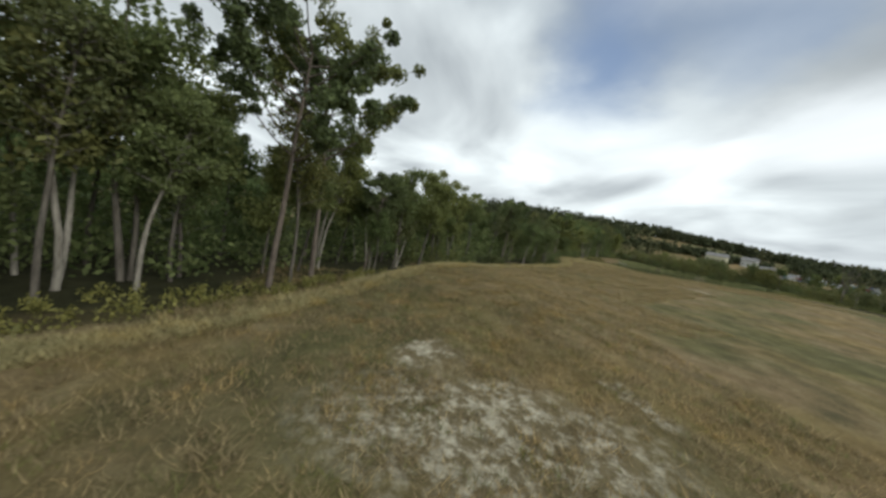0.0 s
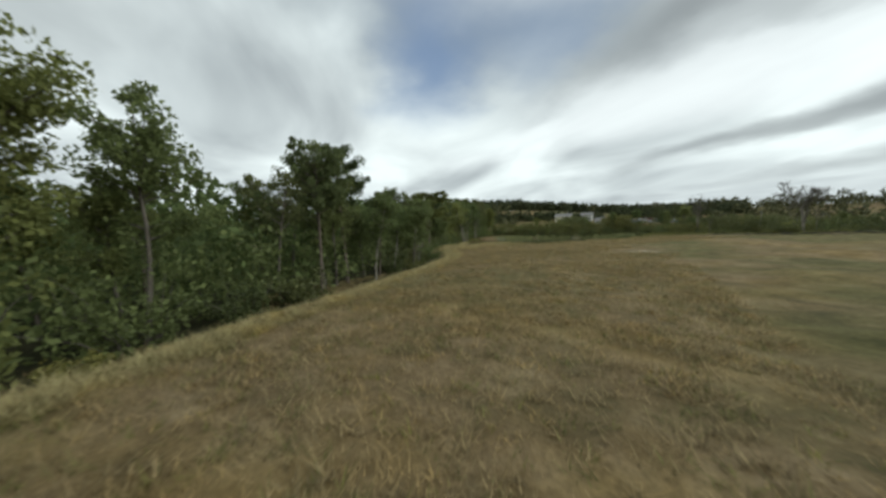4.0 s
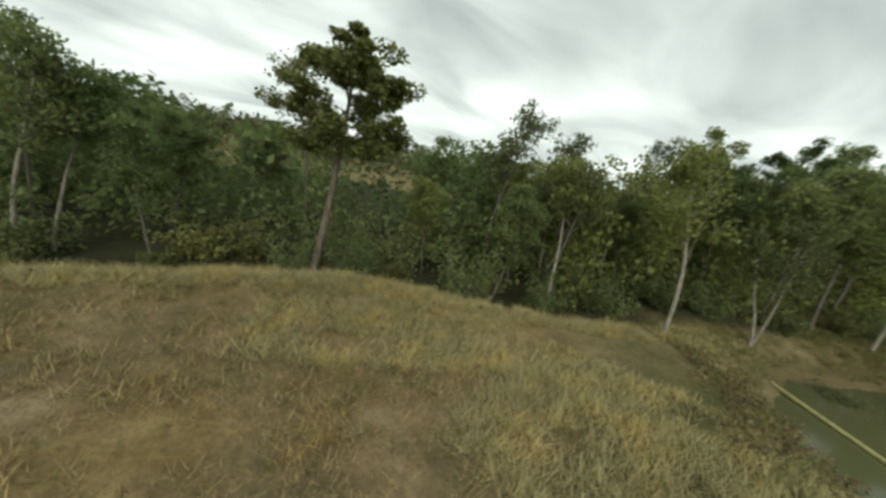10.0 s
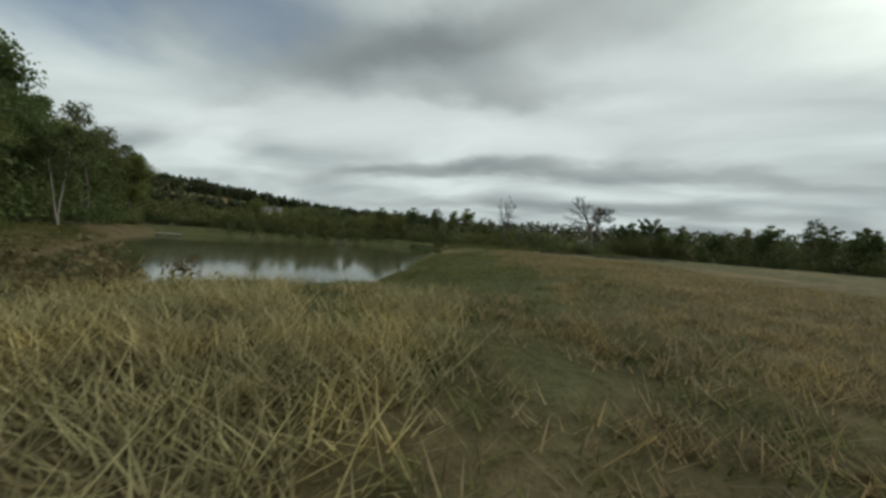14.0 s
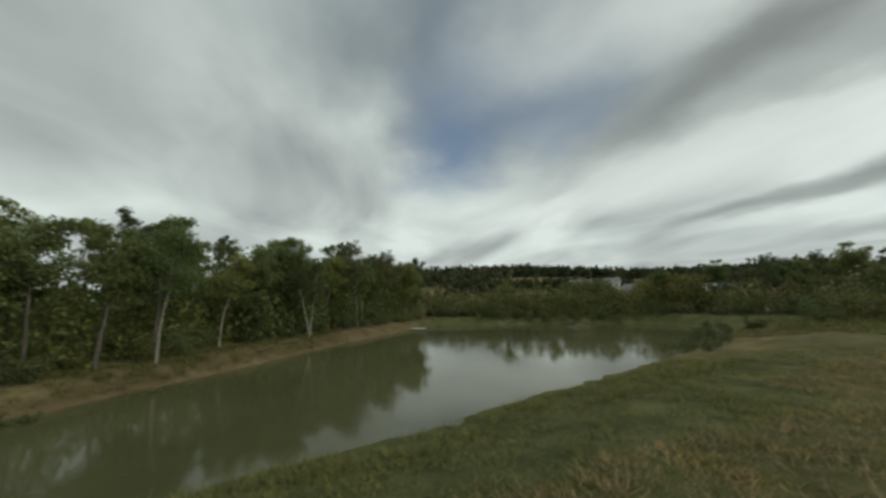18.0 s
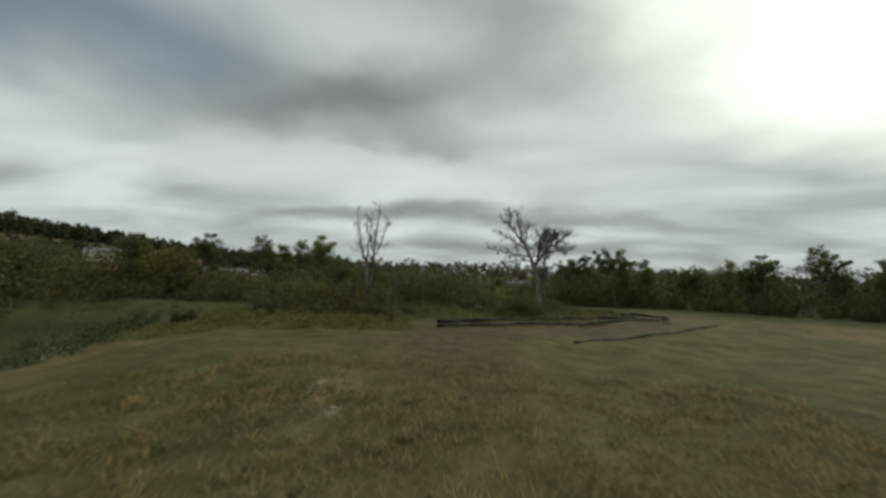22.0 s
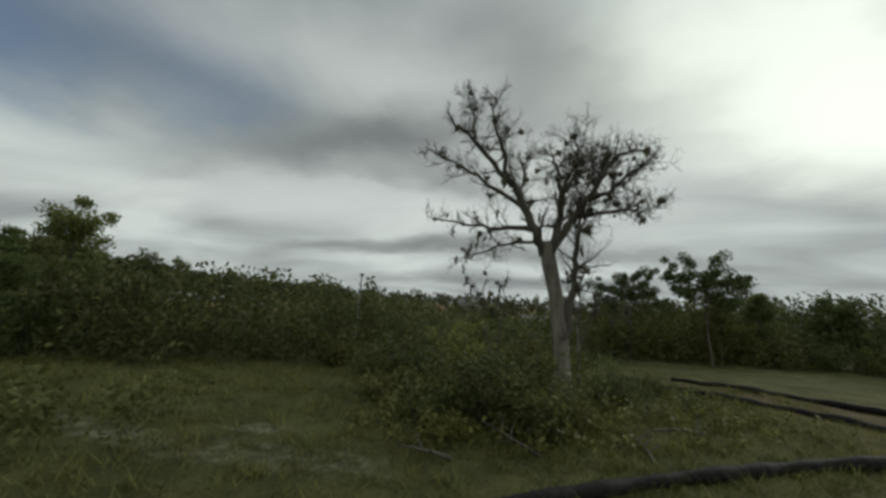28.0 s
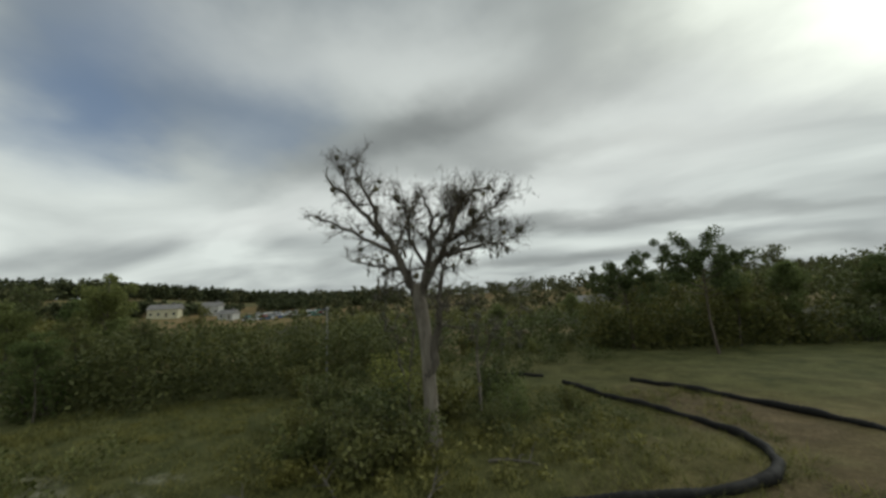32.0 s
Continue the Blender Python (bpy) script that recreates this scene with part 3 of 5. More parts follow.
def make_pine(seed, height, bare, lean=0.03, spread=2.3, label="tall pine with bare trunk and open clumped crown", dens=110):
    rng = np.random.default_rng(seed)
    t = thing("pine_tree", label, "tree", "trees of the wood")
    w = Wood()
    line = wander(rng, (0, 0, -0.3), (lean * rng.choice([-1, 1]), lean, 1), height, 9, 0.025)
    rad = np.linspace(0.17, 0.035, 10) * height / 12
    w.limb(line, rad, 8)
    tips = []
    L = np.array(line)
    for i in range(26):
        u = bare + (1 - bare) * (i + rng.random()) / 26
        k = u * 9
        a, b = int(min(k, 8)), k - int(min(k, 8))
        p = L[a] * (1 - b) + L[a + 1] * b
        q = i * 2.4 + rng.normal(0, 0.4)
        ln = spread * (0.55 + 0.55 * math.sin(math.pi * (0.12 + 0.78 * (u - bare) / (1 - bare)))) * (0.6 + 0.55 * rng.random())
        br = wander(rng, p, (math.cos(q), math.sin(q), 0.25 + 0.2 * rng.random()), ln, 4, 0.12, 0.05)
        w.limb(br, np.linspace(0.05, 0.012, 5), 4)
        tips += [br[-1], br[-2], tuple(np.add(br[2], (0, 0, 0.15))), tuple(np.add(br[3], rng.normal(0, 0.35, 3)))] if rng.random() > 0.2 else [br[-1]]
    tips.append(tuple(L[-1]))
    part("trunk", w.mesh("trunk"), BARK_PINE, t)
    part("crown", leaves("crown", tips, 0.32 + 0.50 * rng.random(len(tips)), dens, 0.12, rng, 0.85), LEAF_PINE, t)
    return t


def make_broadleaf(seed, height, low, bark, leaf, width=2.4, stems=1, label="broadleaf tree with slender trunk and uneven green crown", dens=110, leafsize=0.11):
    rng = np.random.default_rng(seed)
    t = thing("broadleaf_tree", label, "tree", "trees of the wood")
    w = Wood()
    tips, rads = [], []
    for s in range(stems):
        q = rng.random() * 6.28
        tilt = 0.04 if stems == 1 else 0.17
        line = wander(rng, (0.08 * s, 0, -0.3), (tilt * math.cos(q), tilt * math.sin(q), 1), height * (1 - 0.14 * s), 8, 0.05)
        w.limb(line, np.linspace(0.13, 0.02, 9) * height / 10, 7)
        L = np.array(line)
        for i in range(int(24 / stems) + 4):
            u = low + (1 - low) * rng.random() ** 0.9
            k = u * 8
            a = int(min(k, 7))
            p = L[a] + (L[a + 1] - L[a]) * (k - a)
            q = rng.random() * 6.28
            ln = width * (1.05 - 0.6 * abs((u - low) / (1 - low) - 0.35) * 1.5) * (0.5 + 0.6 * rng.random())
            br = wander(rng, p, (math.cos(q), math.sin(q), 0.55), max(ln, 0.4), 4, 0.16, 0.03)
            w.limb(br, np.linspace(0.04, 0.01, 5) * height / 10, 4)
            tips += [br[-1], br[2]]
        tips.append(tuple(L[-1]))
    part("trunk", w.mesh("trunk"), bark, t)
    part("crown", leaves("crown", tips, 0.5 + 0.4 * rng.random(len(tips)), dens, leafsize, rng, 0.8), leaf, t)
    return t


def make_shrub(seed, height, width, leaf, label, dens=70, leafsize=0.10):
    rng = np.random.default_rng(seed)
    t = thing("shrub", label, "shrub", "shrubs of the thicket")
    w = Wood()
    tips = []
    for i in range(13):
        q = rng.random() * 6.28
        o = rng.random() * width * 0.35
        br = wander(rng, (o * math.cos(q), o * math.sin(q), -0.15), (0.5 * math.cos(q), 0.5 * math.sin(q), 1), height * (0.55 + 0.5 * rng.random()), 5, 0.17)
        w.limb(br, np.linspace(0.03, 0.006, 6), 4)
        tips += [br[-1], br[3], br[2]]
        if i % 2:
            tips.append((br[1][0] * 1.3, br[1][1] * 1.3, br[1][2] * 0.6))
    w.limb([(0, 0, -0.25), (0, 0, 0.12)], [width * 0.10, width * 0.05], 7)
    part("trunk", w.mesh("trunk"), BARK_GREY, t)
    part("foliage", leaves("foliage", tips, width * (0.20 + 0.14 * rng.random(len(tips))), dens // 2, leafsize, rng, 0.85), leaf, t)
    return t


SHRUB_LABEL = "dense dark green shrub in the thicket"
pines = [make_pine(11, 13.5, 0.58, 0.03, 3.2), make_pine(12, 12.5, 0.62, 0.05, 2.6), make_pine(13, 14.0, 0.55, 0.02, 3.4)]
broad = [make_broadleaf(21, 9.5, 0.42, BARK_GREY, LEAF_OAK), make_broadleaf(22, 10.5, 0.35, BARK_GREY, LEAF_OAK, 2.8),
         make_broadleaf(23, 8.5, 0.25, BARK_GREY, LEAF_OAK, 2.5), make_broadleaf(24, 11.0, 0.5, BARK_GREY, LEAF_SHRUB, 2.6, dens=52)]
PALE_LABEL = "slim tree with a pale bare trunk at the wood's edge"
pale = [make_broadleaf(31, 9.5, 0.52, BARK_PALE, LEAF_OAK, 2.0, label=PALE_LABEL, dens=52), make_broadleaf(32, 9.0, 0.5, BARK_PALE, LEAF_SHRUB, 1.9, 2, "pale forked tree leaning out of the wood's edge", 48),
        make_broadleaf(33, 8.5, 0.58, BARK_PALE, LEAF_OAK, 1.8, label=PALE_LABEL, dens=46)]
shrubs = [make_shrub(41, 2.6, 2.0, LEAF_SHRUB, SHRUB_LABEL), make_shrub(42, 1.9, 1.8, LEAF_SHRUB, SHRUB_LABEL), make_shrub(43, 3.4, 2.4, LEAF_OAK, "tall dark shrub in the thicket"),
          make_shrub(44, 1.5, 1.7, LEAF_YELLOW, "low yellow-green shrub beside the meadow"), make_shrub(45, 2.2, 2.2, LEAF_SILVER, "pale silvery shrub on the pond's bank")]
wide = make_pine(14, 9.6, 0.56, 0.03, 4.0, "broad low pine with a wide flat crown of open clumps")
spread = make_pine(15, 13.6, 0.54, 0.02, 6.2, dens=160)
single = make_pine(13, 14.0, 0.58, 0.02, 2.9, "single tall pine with a leaning bare trunk and a rounded crown", 170)
protos = pines + broad + pale + shrubs + [wide, spread, single]


def plant(proto, x, y, scale=1.0, turn=None, sink=0.0, rng=random):
    turn = rng.random() * 360 if turn is None else turn
    m = pose(x, y, gz(x, y) - sink, 0, 0, turn)
    ob = copy_thing(proto, m)
    ob.scale = (scale, scale, scale * (0.92 + 0.16 * rng.random()))
    return ob


def along(line, s):
    """The point at s metres along a polyline, and its direction."""
    for a, b in zip(line, line[1:]):
        d = math.dist(a, b)
        if s <= d:
            break
        s -= d
    t = min(s / d, 1.0)
    return (a[0] + (b[0] - a[0]) * t, a[1] + (b[1] - a[1]) * t), ((b[0] - a[0]) / d, (b[1] - a[1]) / d)


def length(line):
    return sum(math.dist(a, b) for a, b in zip(line, line[1:]))


def foliage_mass(name, label, line, offs, step, low, high, spread, seed, leaf, sizes=0.30, per=16, skip=None, side=1):
    """The joined depth of a wood behind its front trees: clumps from the ground up to an uneven top."""
    rng = np.random.default_rng(seed)
    cs, sp = [], []
    total = length(line)
    for off in offs:
        s = 0.0
        while s < total - 0.5:
            (x, y), (dx, dy) = along(line, s)
            s += step * (0.6 + 0.8 * rng.random())
            x, y = x - side * dy * off + rng.normal(0, step * 0.35), y + side * dx * off + rng.normal(0, step * 0.35)
            if skip and skip(x, y):
                continue
            top = low + (high - low) * (0.5 + 0.5 * math.sin(s * 0.23 + off) * math.sin(s * 0.071 + 2 * off)) * (0.8 + 0.4 * rng.random())
            z0 = gz(x, y)
            n = max(2, int(top / (spread * 0.75)))
            for k in range(n):
                cs.append((x + rng.normal(0, spread * 0.4), y + rng.normal(0, spread * 0.4), z0 + top * (k + 0.4) / n))
                sp.append(spread * (1.1 - 0.4 * k / n))
    ob = part(name, leaves(name, cs, sp, per, sizes, rng, 0.9), leaf)
    return tagged(ob, label, "woodland", kind="stuff")


def build_wood():
    r = random.Random(5)
    # trees that stand out singly at the edge
    lone = plant(single, -9.6, -91.0, 0.76, 40, rng=r)
    lone.matrix_basis = pose(-9.6, -91.0, gz(-9.6, -91.0) - 0.1, 0, -4, 0)
    lone.scale = (1.02, 1.02, 0.67)
    plant(spread, 51.5, -127.8, 0.98, 120, rng=r)
    plant(spread, 46.8, -127.2, 1.04, 250, rng=r)
    plant(pines[1], 43.4, -124.4, 0.66, 80, rng=random.Random(7))
    plant(pines[1], 11.5, -103.4, 0.54, 10, rng=r)
    plant(pines[0], 14.2, -106.4, 0.70, 200, rng=r)
    plant(broad[1], 16.4, -108.2, 0.90, 30, rng=r)
    plant(broad[1], 8.6, -99.2, 0.74, 100, rng=r)
    plant(pines[0], 63.5, -139.5, 1.05, 20, rng=r)
    plant(pines[1], -26.5, -80.5, 0.58, 140, rng=r)
    plant(broad[3], -19.4, -89.0, 0.90, 20, rng=r)
    plant(broad[3], -23.6, -86.6, 0.74, 200, rng=r)
    plant(pale[0], 13.7, -104.1, 0.78, 0, rng=r)
    for x, y, k, turn in ((31.5, -119.2, 0.98, 30), (28.6, -117.4, 0.92, 140), (25.6, -115.0, 0.88, 250)):
        plant(broad[1], x, y, k, turn, rng=random.Random(6))
    plant(pale[1], -26.3, -76.6, 0.72, 60, rng=r)
    plant(pale[0], -20.8, -79.3, 0.9, 200, rng=r)
    plant(pale[2], -18.8, -84.0, 0.9, 90, rng=r)
    plant(pale[2], -1.3, -96.4, 0.85, 30, rng=r)
    plant(pale[1], 37.4, -122.5, 0.70, 300, rng=r)
    plant(pale[2], 40.3, -124.9, 0.78, 200, rng=r)
    plant(broad[1], 54.6, -133.0, 1.28, 75, rng=r)
    plant(broad[0], 58.8, -136.4, 1.35, 160, rng=r)
    plant(broad[1], 51.5, -133.4, 1.1, 220, rng=r)
    plant(pale[2], 36.1, -126.9, 0.9, 150, rng=r)
    plant(pale[0], -34.6, -71.8, 0.95, 20, rng=r)
    plant(pale[1], -47.6, -62.5, 1.0, 110, rng=r)
    plant(pale[2], 56, -136.1, 1.1, 110, rng=r)
    plant(pale[1], 57.0, -133.3, 1.25, 10, rng=r)
    plant(pale[0], 55.4, -131.6, 1.0, 60, rng=r)
    plant(pale[0], 43.4, -128, 0.9, 80, rng=r)
    # the front of the wood
    total = length(WOOD_EDGE)
    for row, (off, step) in enumerate(((1.2, 4.2), (4.0, 3.8), (8.0, 5.0))):
        s = r.random() * step
        while s < total - 1:
            (x, y), (dx, dy) = along(WOOD_EDGE, s)
            x, y = x - dy * off + r.gauss(0, 0.8), y + dx * off + r.gauss(0, 0.8)
            s += step * (0.75 + 0.5 * r.random())
            if x > 112 or (row == 0 and 13 < x < 27) or math.hypot(x + 9.6, y + 91) < 4.5:
                continue
            pick = r.random()
            low = 0.74 if -34 < x < -27.9 and y < -79.3 else 0.55 if row == 0 and (40 < x < 46 or 11.5 < x < 13) else 0.75 if row == 2 and (30 < x < 36 or -10 < x < 10) else 1.0
            if row < 2 and pick < 0.30:
                ob = plant(r.choice(pale), x, y, (0.68 if -25 < x < 32 else 0.90) + 0.25 * r.random(), rng=r)
            elif pick < 0.36:
                ob = plant(r.choice(pines), x, y, (0.42 if -25 < x < 32 else 0.68) + 0.2 * r.random(), rng=r)
            else:
                ob = plant(r.choice(broad), x, y, (0.60 if row < 2 else 0.74) * (1.0 if -16 < x < 32 else 1.35 if x > 0 else 0.82 if x > -31 else 1.45 if x > -46 else 1.6) + 0.2 * r.random(), rng=r)
            ob.scale = [v * low for v in ob.scale]
    # undergrowth along the front
    for off, step in ((0.3, 3.8), (2.6, 3.6)):
        s = r.random() * step
        while s < total - 1:
            (x, y), (dx, dy) = along(WOOD_EDGE, s)
            s += step * (0.6 + 0.8 * r.random())
            x, y = x - dy * off + r.gauss(0, 0.5), y + dx * off + r.gauss(0, 0.5)
            if -75 < x < 80 and not (off < 1 and 13 < x < 30) and not 34 < x < 62 and not 11 < x < 20:
                plant(shrubs[r.choice((0, 1, 2, 2, 3))], x, y, (0.5 if off < 1 else 0.9) + 0.35 * r.random(), rng=r)
    foliage_mass("wood_undergrowth", "dense dark undergrowth and crowns inside the wood", WOOD_EDGE, (4.2, 6.5, 10, 15), 2.6, 2.2, 5.2, 1.35, 51, LEAF_OAK, 0.18, 50)
    foliage_mass("wood_weeds", "low green weeds under the first pines of the wood", [(78, -143), (64, -132.5), (56, -127.6), (50, -125), (44, -122.6)], (-0.4, 0.8, 2.2), 0.9, 0.2, 0.75, 0.42, 81, LEAF_YELLOW, 0.08, 34)
    foliage_mass("wood_depth", "dark closed crowns of the wood above the pond", WOOD_EDGE[13:], (2.4, 4.4, 6.6), 1.7, 4.6, 8.2, 1.3, 53, LEAF_OAK, 0.17, 46)
    foliage_mass("wood_depth", "tall closed crowns at the wood's far end", [(-44, -68), (-52, -61.5), (-60, -53.5), (-67, -47)], (1.2, 3.6, 6.4), 1.8, 7.5, 10.5, 1.7, 54, LEAF_OAK, 0.22, 60)
    foliage_mass("wood_depth", "closed leafy depth of the wood behind its edge", WOOD_EDGE, (8, 12, 17, 23, 30, 38), 3.2, 5.2, 8.6, 1.8, 52, LEAF_OAK, 0.28, 46)


def build_thicket():
    r = random.Random(8)
    total = length(THICKET)
    for off, step, hi in ((0, 3.2, 0.8), (-3.0, 4.0, 1.15)):
        s = r.random() * step
        while s < total - 1:
            (x, y), (dx, dy) = along(THICKET, s)
            s += step * (0.6 + 0.8 * r.random())
            east = x > 26
            x, y = x + dy * off + r.gauss(0, 0.7), y - dx * off + r.gauss(0, 0.7)
            if y < -130:
                continue
            if east and off < -2:
                plant(r.choice(broad), x, y, 0.8 + 0.25 * r.random(), rng=r)
                if r.random() < 0.22:
                    plant(r.choice(pines), x + 2, y + 3, 0.62 + 0.15 * r.random(), rng=r)
            else:
                plant(shrubs[r.choice((0, 1, 2, 2, 3) if not east else (0, 2, 2))], x, y, hi * (0.8 + 0.4 * r.random()) * (0.75 if -27 < x < 2 and y > 0 else 1), rng=r)
    west, low_west = THICKET[:7], THICKET[6:12]

    def lane(x, y):
        """The low strip over which the village and its parked cars show from the clearing."""
        return math.hypot(x - 5, y + 13) > 36 and 40 < math.degrees(math.atan2(5 - x, y + 13)) < 66

    foliage_mass("thicket_depth", "dense green thicket beyond the pond", west, (-1.5, -4, -8, -13), 2.2, 3.2, 5.4, 1.4, 61, LEAF_SHRUB, 0.19, 52, side=-1, skip=lane)
    foliage_mass("thicket_depth", "lower green thicket behind the dead trees", low_west, (-1.5, -4, -8, -13), 2.2, 2.6, 4.2, 1.3, 64, LEAF_SHRUB, 0.19, 52, side=-1, skip=lane)
    foliage_mass("thicket_depth", "unbroken green canopy running back to the village", THICKET[:12], (-18, -24, -31, -39, -48, -58, -70, -84, -100, -120), 4.2, 2.8, 4.6, 2.4, 63, LEAF_SHRUB, 0.36, 46, side=-1, skip=lane)
    foliage_mass("thicket_depth", "taller grown-up thicket on the pond's far slope", [(-58, -9), (-70, 0), (-92, 20)], (0, 3, 6), 2.0, 5.4, 7.4, 1.5, 80, LEAF_SHRUB, 0.24, 50, side=1)
    foliage_mass("thicket_depth", "tall bushes between the pond and the village", [(-44, -4), (-56, 8), (-74, 26)], (0, 2.5, 5), 1.9, 4.8, 6.8, 1.4, 82, LEAF_SHRUB, 0.22, 50, side=1)
    foliage_mass("thicket_depth", "low scrub running back to the village", THICKET[3:10], (-2, -5, -9, -14, -18, -24, -31, -39, -48, -58, -70, -84, -100), 3.0, 1.7, 3.0, 1.1, 75, LEAF_SHRUB, 0.22, 40, side=-1, skip=lambda x, y: not lane(x, y))
    foliage_mass("shore_scrub", "low green bushes leaning over the pond's far shore", THICKET[1:5], (0.6, 2.2), 1.6, 1.0, 2.2, 0.8, 65, LEAF_SHRUB, 0.14, 44, side=-1)
    foliage_mass("low_scrub", "low dark scrub between the dead tree and the thicket", [(-30, -2), (-18, 4), (-8, 9), (2, 15), (9, 21)], (0, 2.2, 4.6, 7.0), 1.9, 0.5, 1.4, 0.75, 66, LEAF_SHRUB, 0.12, 40, side=1, skip=lambda x, y: (x < -10 and y < -2) or (x > 6 and y < 12))
    foliage_mass("thicket_depth", "dense bushy thicket behind the small dead tree", [(-27, -5), (-22, 0), (-18.5, 3.5)], (0, 2.2, 4.8), 1.8, 3.0, 4.6, 1.15, 68, LEAF_SHRUB, 0.17, 48, side=1)
    foliage_mass("thicket_depth", "man-high and taller bushes behind the dead trees", [(-21, -2), (-17, 1.5), (-13.5, 5), (-9.5, 8), (-5, 13)], (0, 2.2, 4.8), 1.5, 3.8, 5.4, 1.0, 76, LEAF_SHRUB, 0.15, 46, side=1)
    foliage_mass("weed_band", "rank yellow-green weeds between the pond and the track", [(-26, -18.5), (-20, -18), (-15, -18.5), (-11.5, -17)], (-1.6, 0, 1.4, 3.0), 1.0, 0.25, 0.85, 0.42, 69, LEAF_YELLOW, 0.085, 34, side=1)
    foliage_mass("bank_weeds", "dark weeds on the edge of the pond's bank", [(-35, -14.5), (-30.5, -20), (-27.2, -26), (-25.0, -31), (-23.6, -35)], (-0.3, 0.9, 2.0), 0.8, 0.3, 0.95, 0.38, 70, LEAF_SHRUB, 0.085, 30, side=-1)
    foliage_mass("tree_line_skirt", "dark bushes round the foot of the wide pines", [(7, 24.5), (13, 24.5), (20, 27), (29, 30)], (0, 1.6, 3.4), 1.7, 4.2, 6.8, 1.2, 71, LEAF_SHRUB, 0.16, 46, side=1)
    foliage_mass("tall_scrub", "tall dark scrub round the small dead tree", [(-24, -12.5), (-19, -11), (-15.5, -10)], (0, 1.3, 2.6), 1.1, 1.9, 3.3, 0.75, 77, LEAF_SHRUB, 0.12, 44, side=1)
    foliage_mass("tall_scrub", "knee-high green scrub thinning out towards the pipes", [(-16, -12), (-12, -9.6), (-9, -6.6)], (0, 1.3, 2.6), 1.0, 0.5, 1.3, 0.5, 78, LEAF_YELLOW, 0.09, 36, side=1)
    foliage_mass("weed_patch", "low green weeds round the foot of the dead tree", [(-6, -3.6), (-2.5, -3.2), (1.0, -2.4), (4.5, -0.6), (8.0, 1.2)], (-0.9, 0, 1.0, 2.0), 0.75, 0.18, 0.7, 0.36, 72, LEAF_YELLOW, 0.075, 30, side=1, skip=lambda x, y: x > 7.5 and y < 0.8)
    foliage_mass("weed_patch", "thin weeds and brush behind the dead tree", [(2.0, 1.5), (5.0, 3.5), (7.0, 5.5)], (-1.2, 0, 1.2, 2.4), 0.8, 0.25, 0.8, 0.4, 73, LEAF_SHRUB, 0.08, 30, side=1)
    foliage_mass("dry_brush", "brown dry brush on the bank at the pond's near end", [(-14.2, -74.9), (-17, -75.4), (-20.5, -76.6)], (-0.5, 0.5, 1.5), 0.7, 0.35, 0.9, 0.35, 79, BRUSH, 0.06, 44, side=1)
    # taller trees standing in the thicket
    for x, y, k in ((-32, 4, 0.75), (-36, 0, 0.85), (-38, 4, 0.8), (-41, -3, 0.75), (-30, 10, 0.55), (-48, -6, 0.7), (-58, -22, 0.6), (-64, -28, 0.65), (-52, -14, 0.55), (-29, 3, 0.86), (-27.0, 2.0, 0.66), (-22.5, -3.0, 0.47), (-20.5, 0.4, 0.45), (-25, -0.5, 0.5), (-31, -1.5, 0.72), (-4, 30, 0.6), (6, 40, 0.65), (12, 37, 0.6)):
        plant(r.choice(broad), x, y, k, rng=r)
    foliage_mass("thicket_depth", "closed tree line along the meadow's far side", THICKET[10:], (-2, -5, -9, -14, -20), 2.8, 5.5, 9.5, 1.8, 62, LEAF_SHRUB, 0.26, 46, side=-1)
    foliage_mass("tree_line_skirt", "dark undergrowth at the foot of the tree line", THICKET[9:16], (0.8, -0.8, -2.6), 1.8, 1.8, 3.6, 1.0, 67, LEAF_SHRUB, 0.16, 46, side=-1)
    # the wide tree beyond the dead one, and pale bushes on the far bank
    plant(wide, 16.6, 22.4, 0.95, 15, rng=r)
    plant(wide, 10.6, 25.0, 0.82, 140, rng=r)
    plant(broad[1], 20.0, 27.5, 0.72, rng=r)
    plant(broad[2], 24.5, 29.5, 0.85, rng=r)
    for x, y, k in ((-44, -28, 0.8), (-42.0, -29.0, 0.9), (-58, -33, 0.7)):
        plant(shrubs[4], x, y, k, rng=r)
    # low scrub round the two dead trees
    for x, y, k, i in ((-6, 1.5, 0.8, 0), (-3.4, -1.2, 0.7, 3), (-1.4, -2.2, 0.55, 1), (-8.5, 3.5, 0.8, 1),
                       (-1, 2.2, 0.9, 0), (2.6, 3, 0.9, 2), (5, 5, 0.8, 0), (-4.5, 4.5, 0.9, 2), (0.6, 6, 0.9, 0), (-18, -10.5, 0.7, 3), (-20.5, -12.5, 0.8, 3), (-16, -12, 0.65, 1), (-22.5, -9, 0.9, 0),
                       (-14, -7.5, 0.6, 3), (-25, -14, 0.8, 1), (-19, -6, 0.9, 0), (-27, -10, 0.9, 2), (-13.5, -14.5, 0.45, 3), (-11, 5, 0.8, 0), (-24, -2, 1.0, 2), (-29, -18, 0.7, 1),
                       (-0.6, -2.4, 0.4, 3), (-2.6, 0.6, 0.8, 0), (-5.0, -0.6, 0.6, 1), (2.2, 1.4, 0.9, 0), (-1.8, -3.4, 0.62, 0), (-2.9, -2.7, 0.72, 0), (-4.2, -2.6, 0.8, 3), (-0.9, -1.9, 0.78, 0), (-0.9, -2.9, 0.85, 1), (-3.6, -4.0, 0.45, 3), (-6.6, -0.8, 0.6, 3)):
        plant(shrubs[i], x, y, k * (0.62 if x > 1.2 and y < 6 else 1.2 if x > -8 and y < 2.5 else 1.15), rng=r)
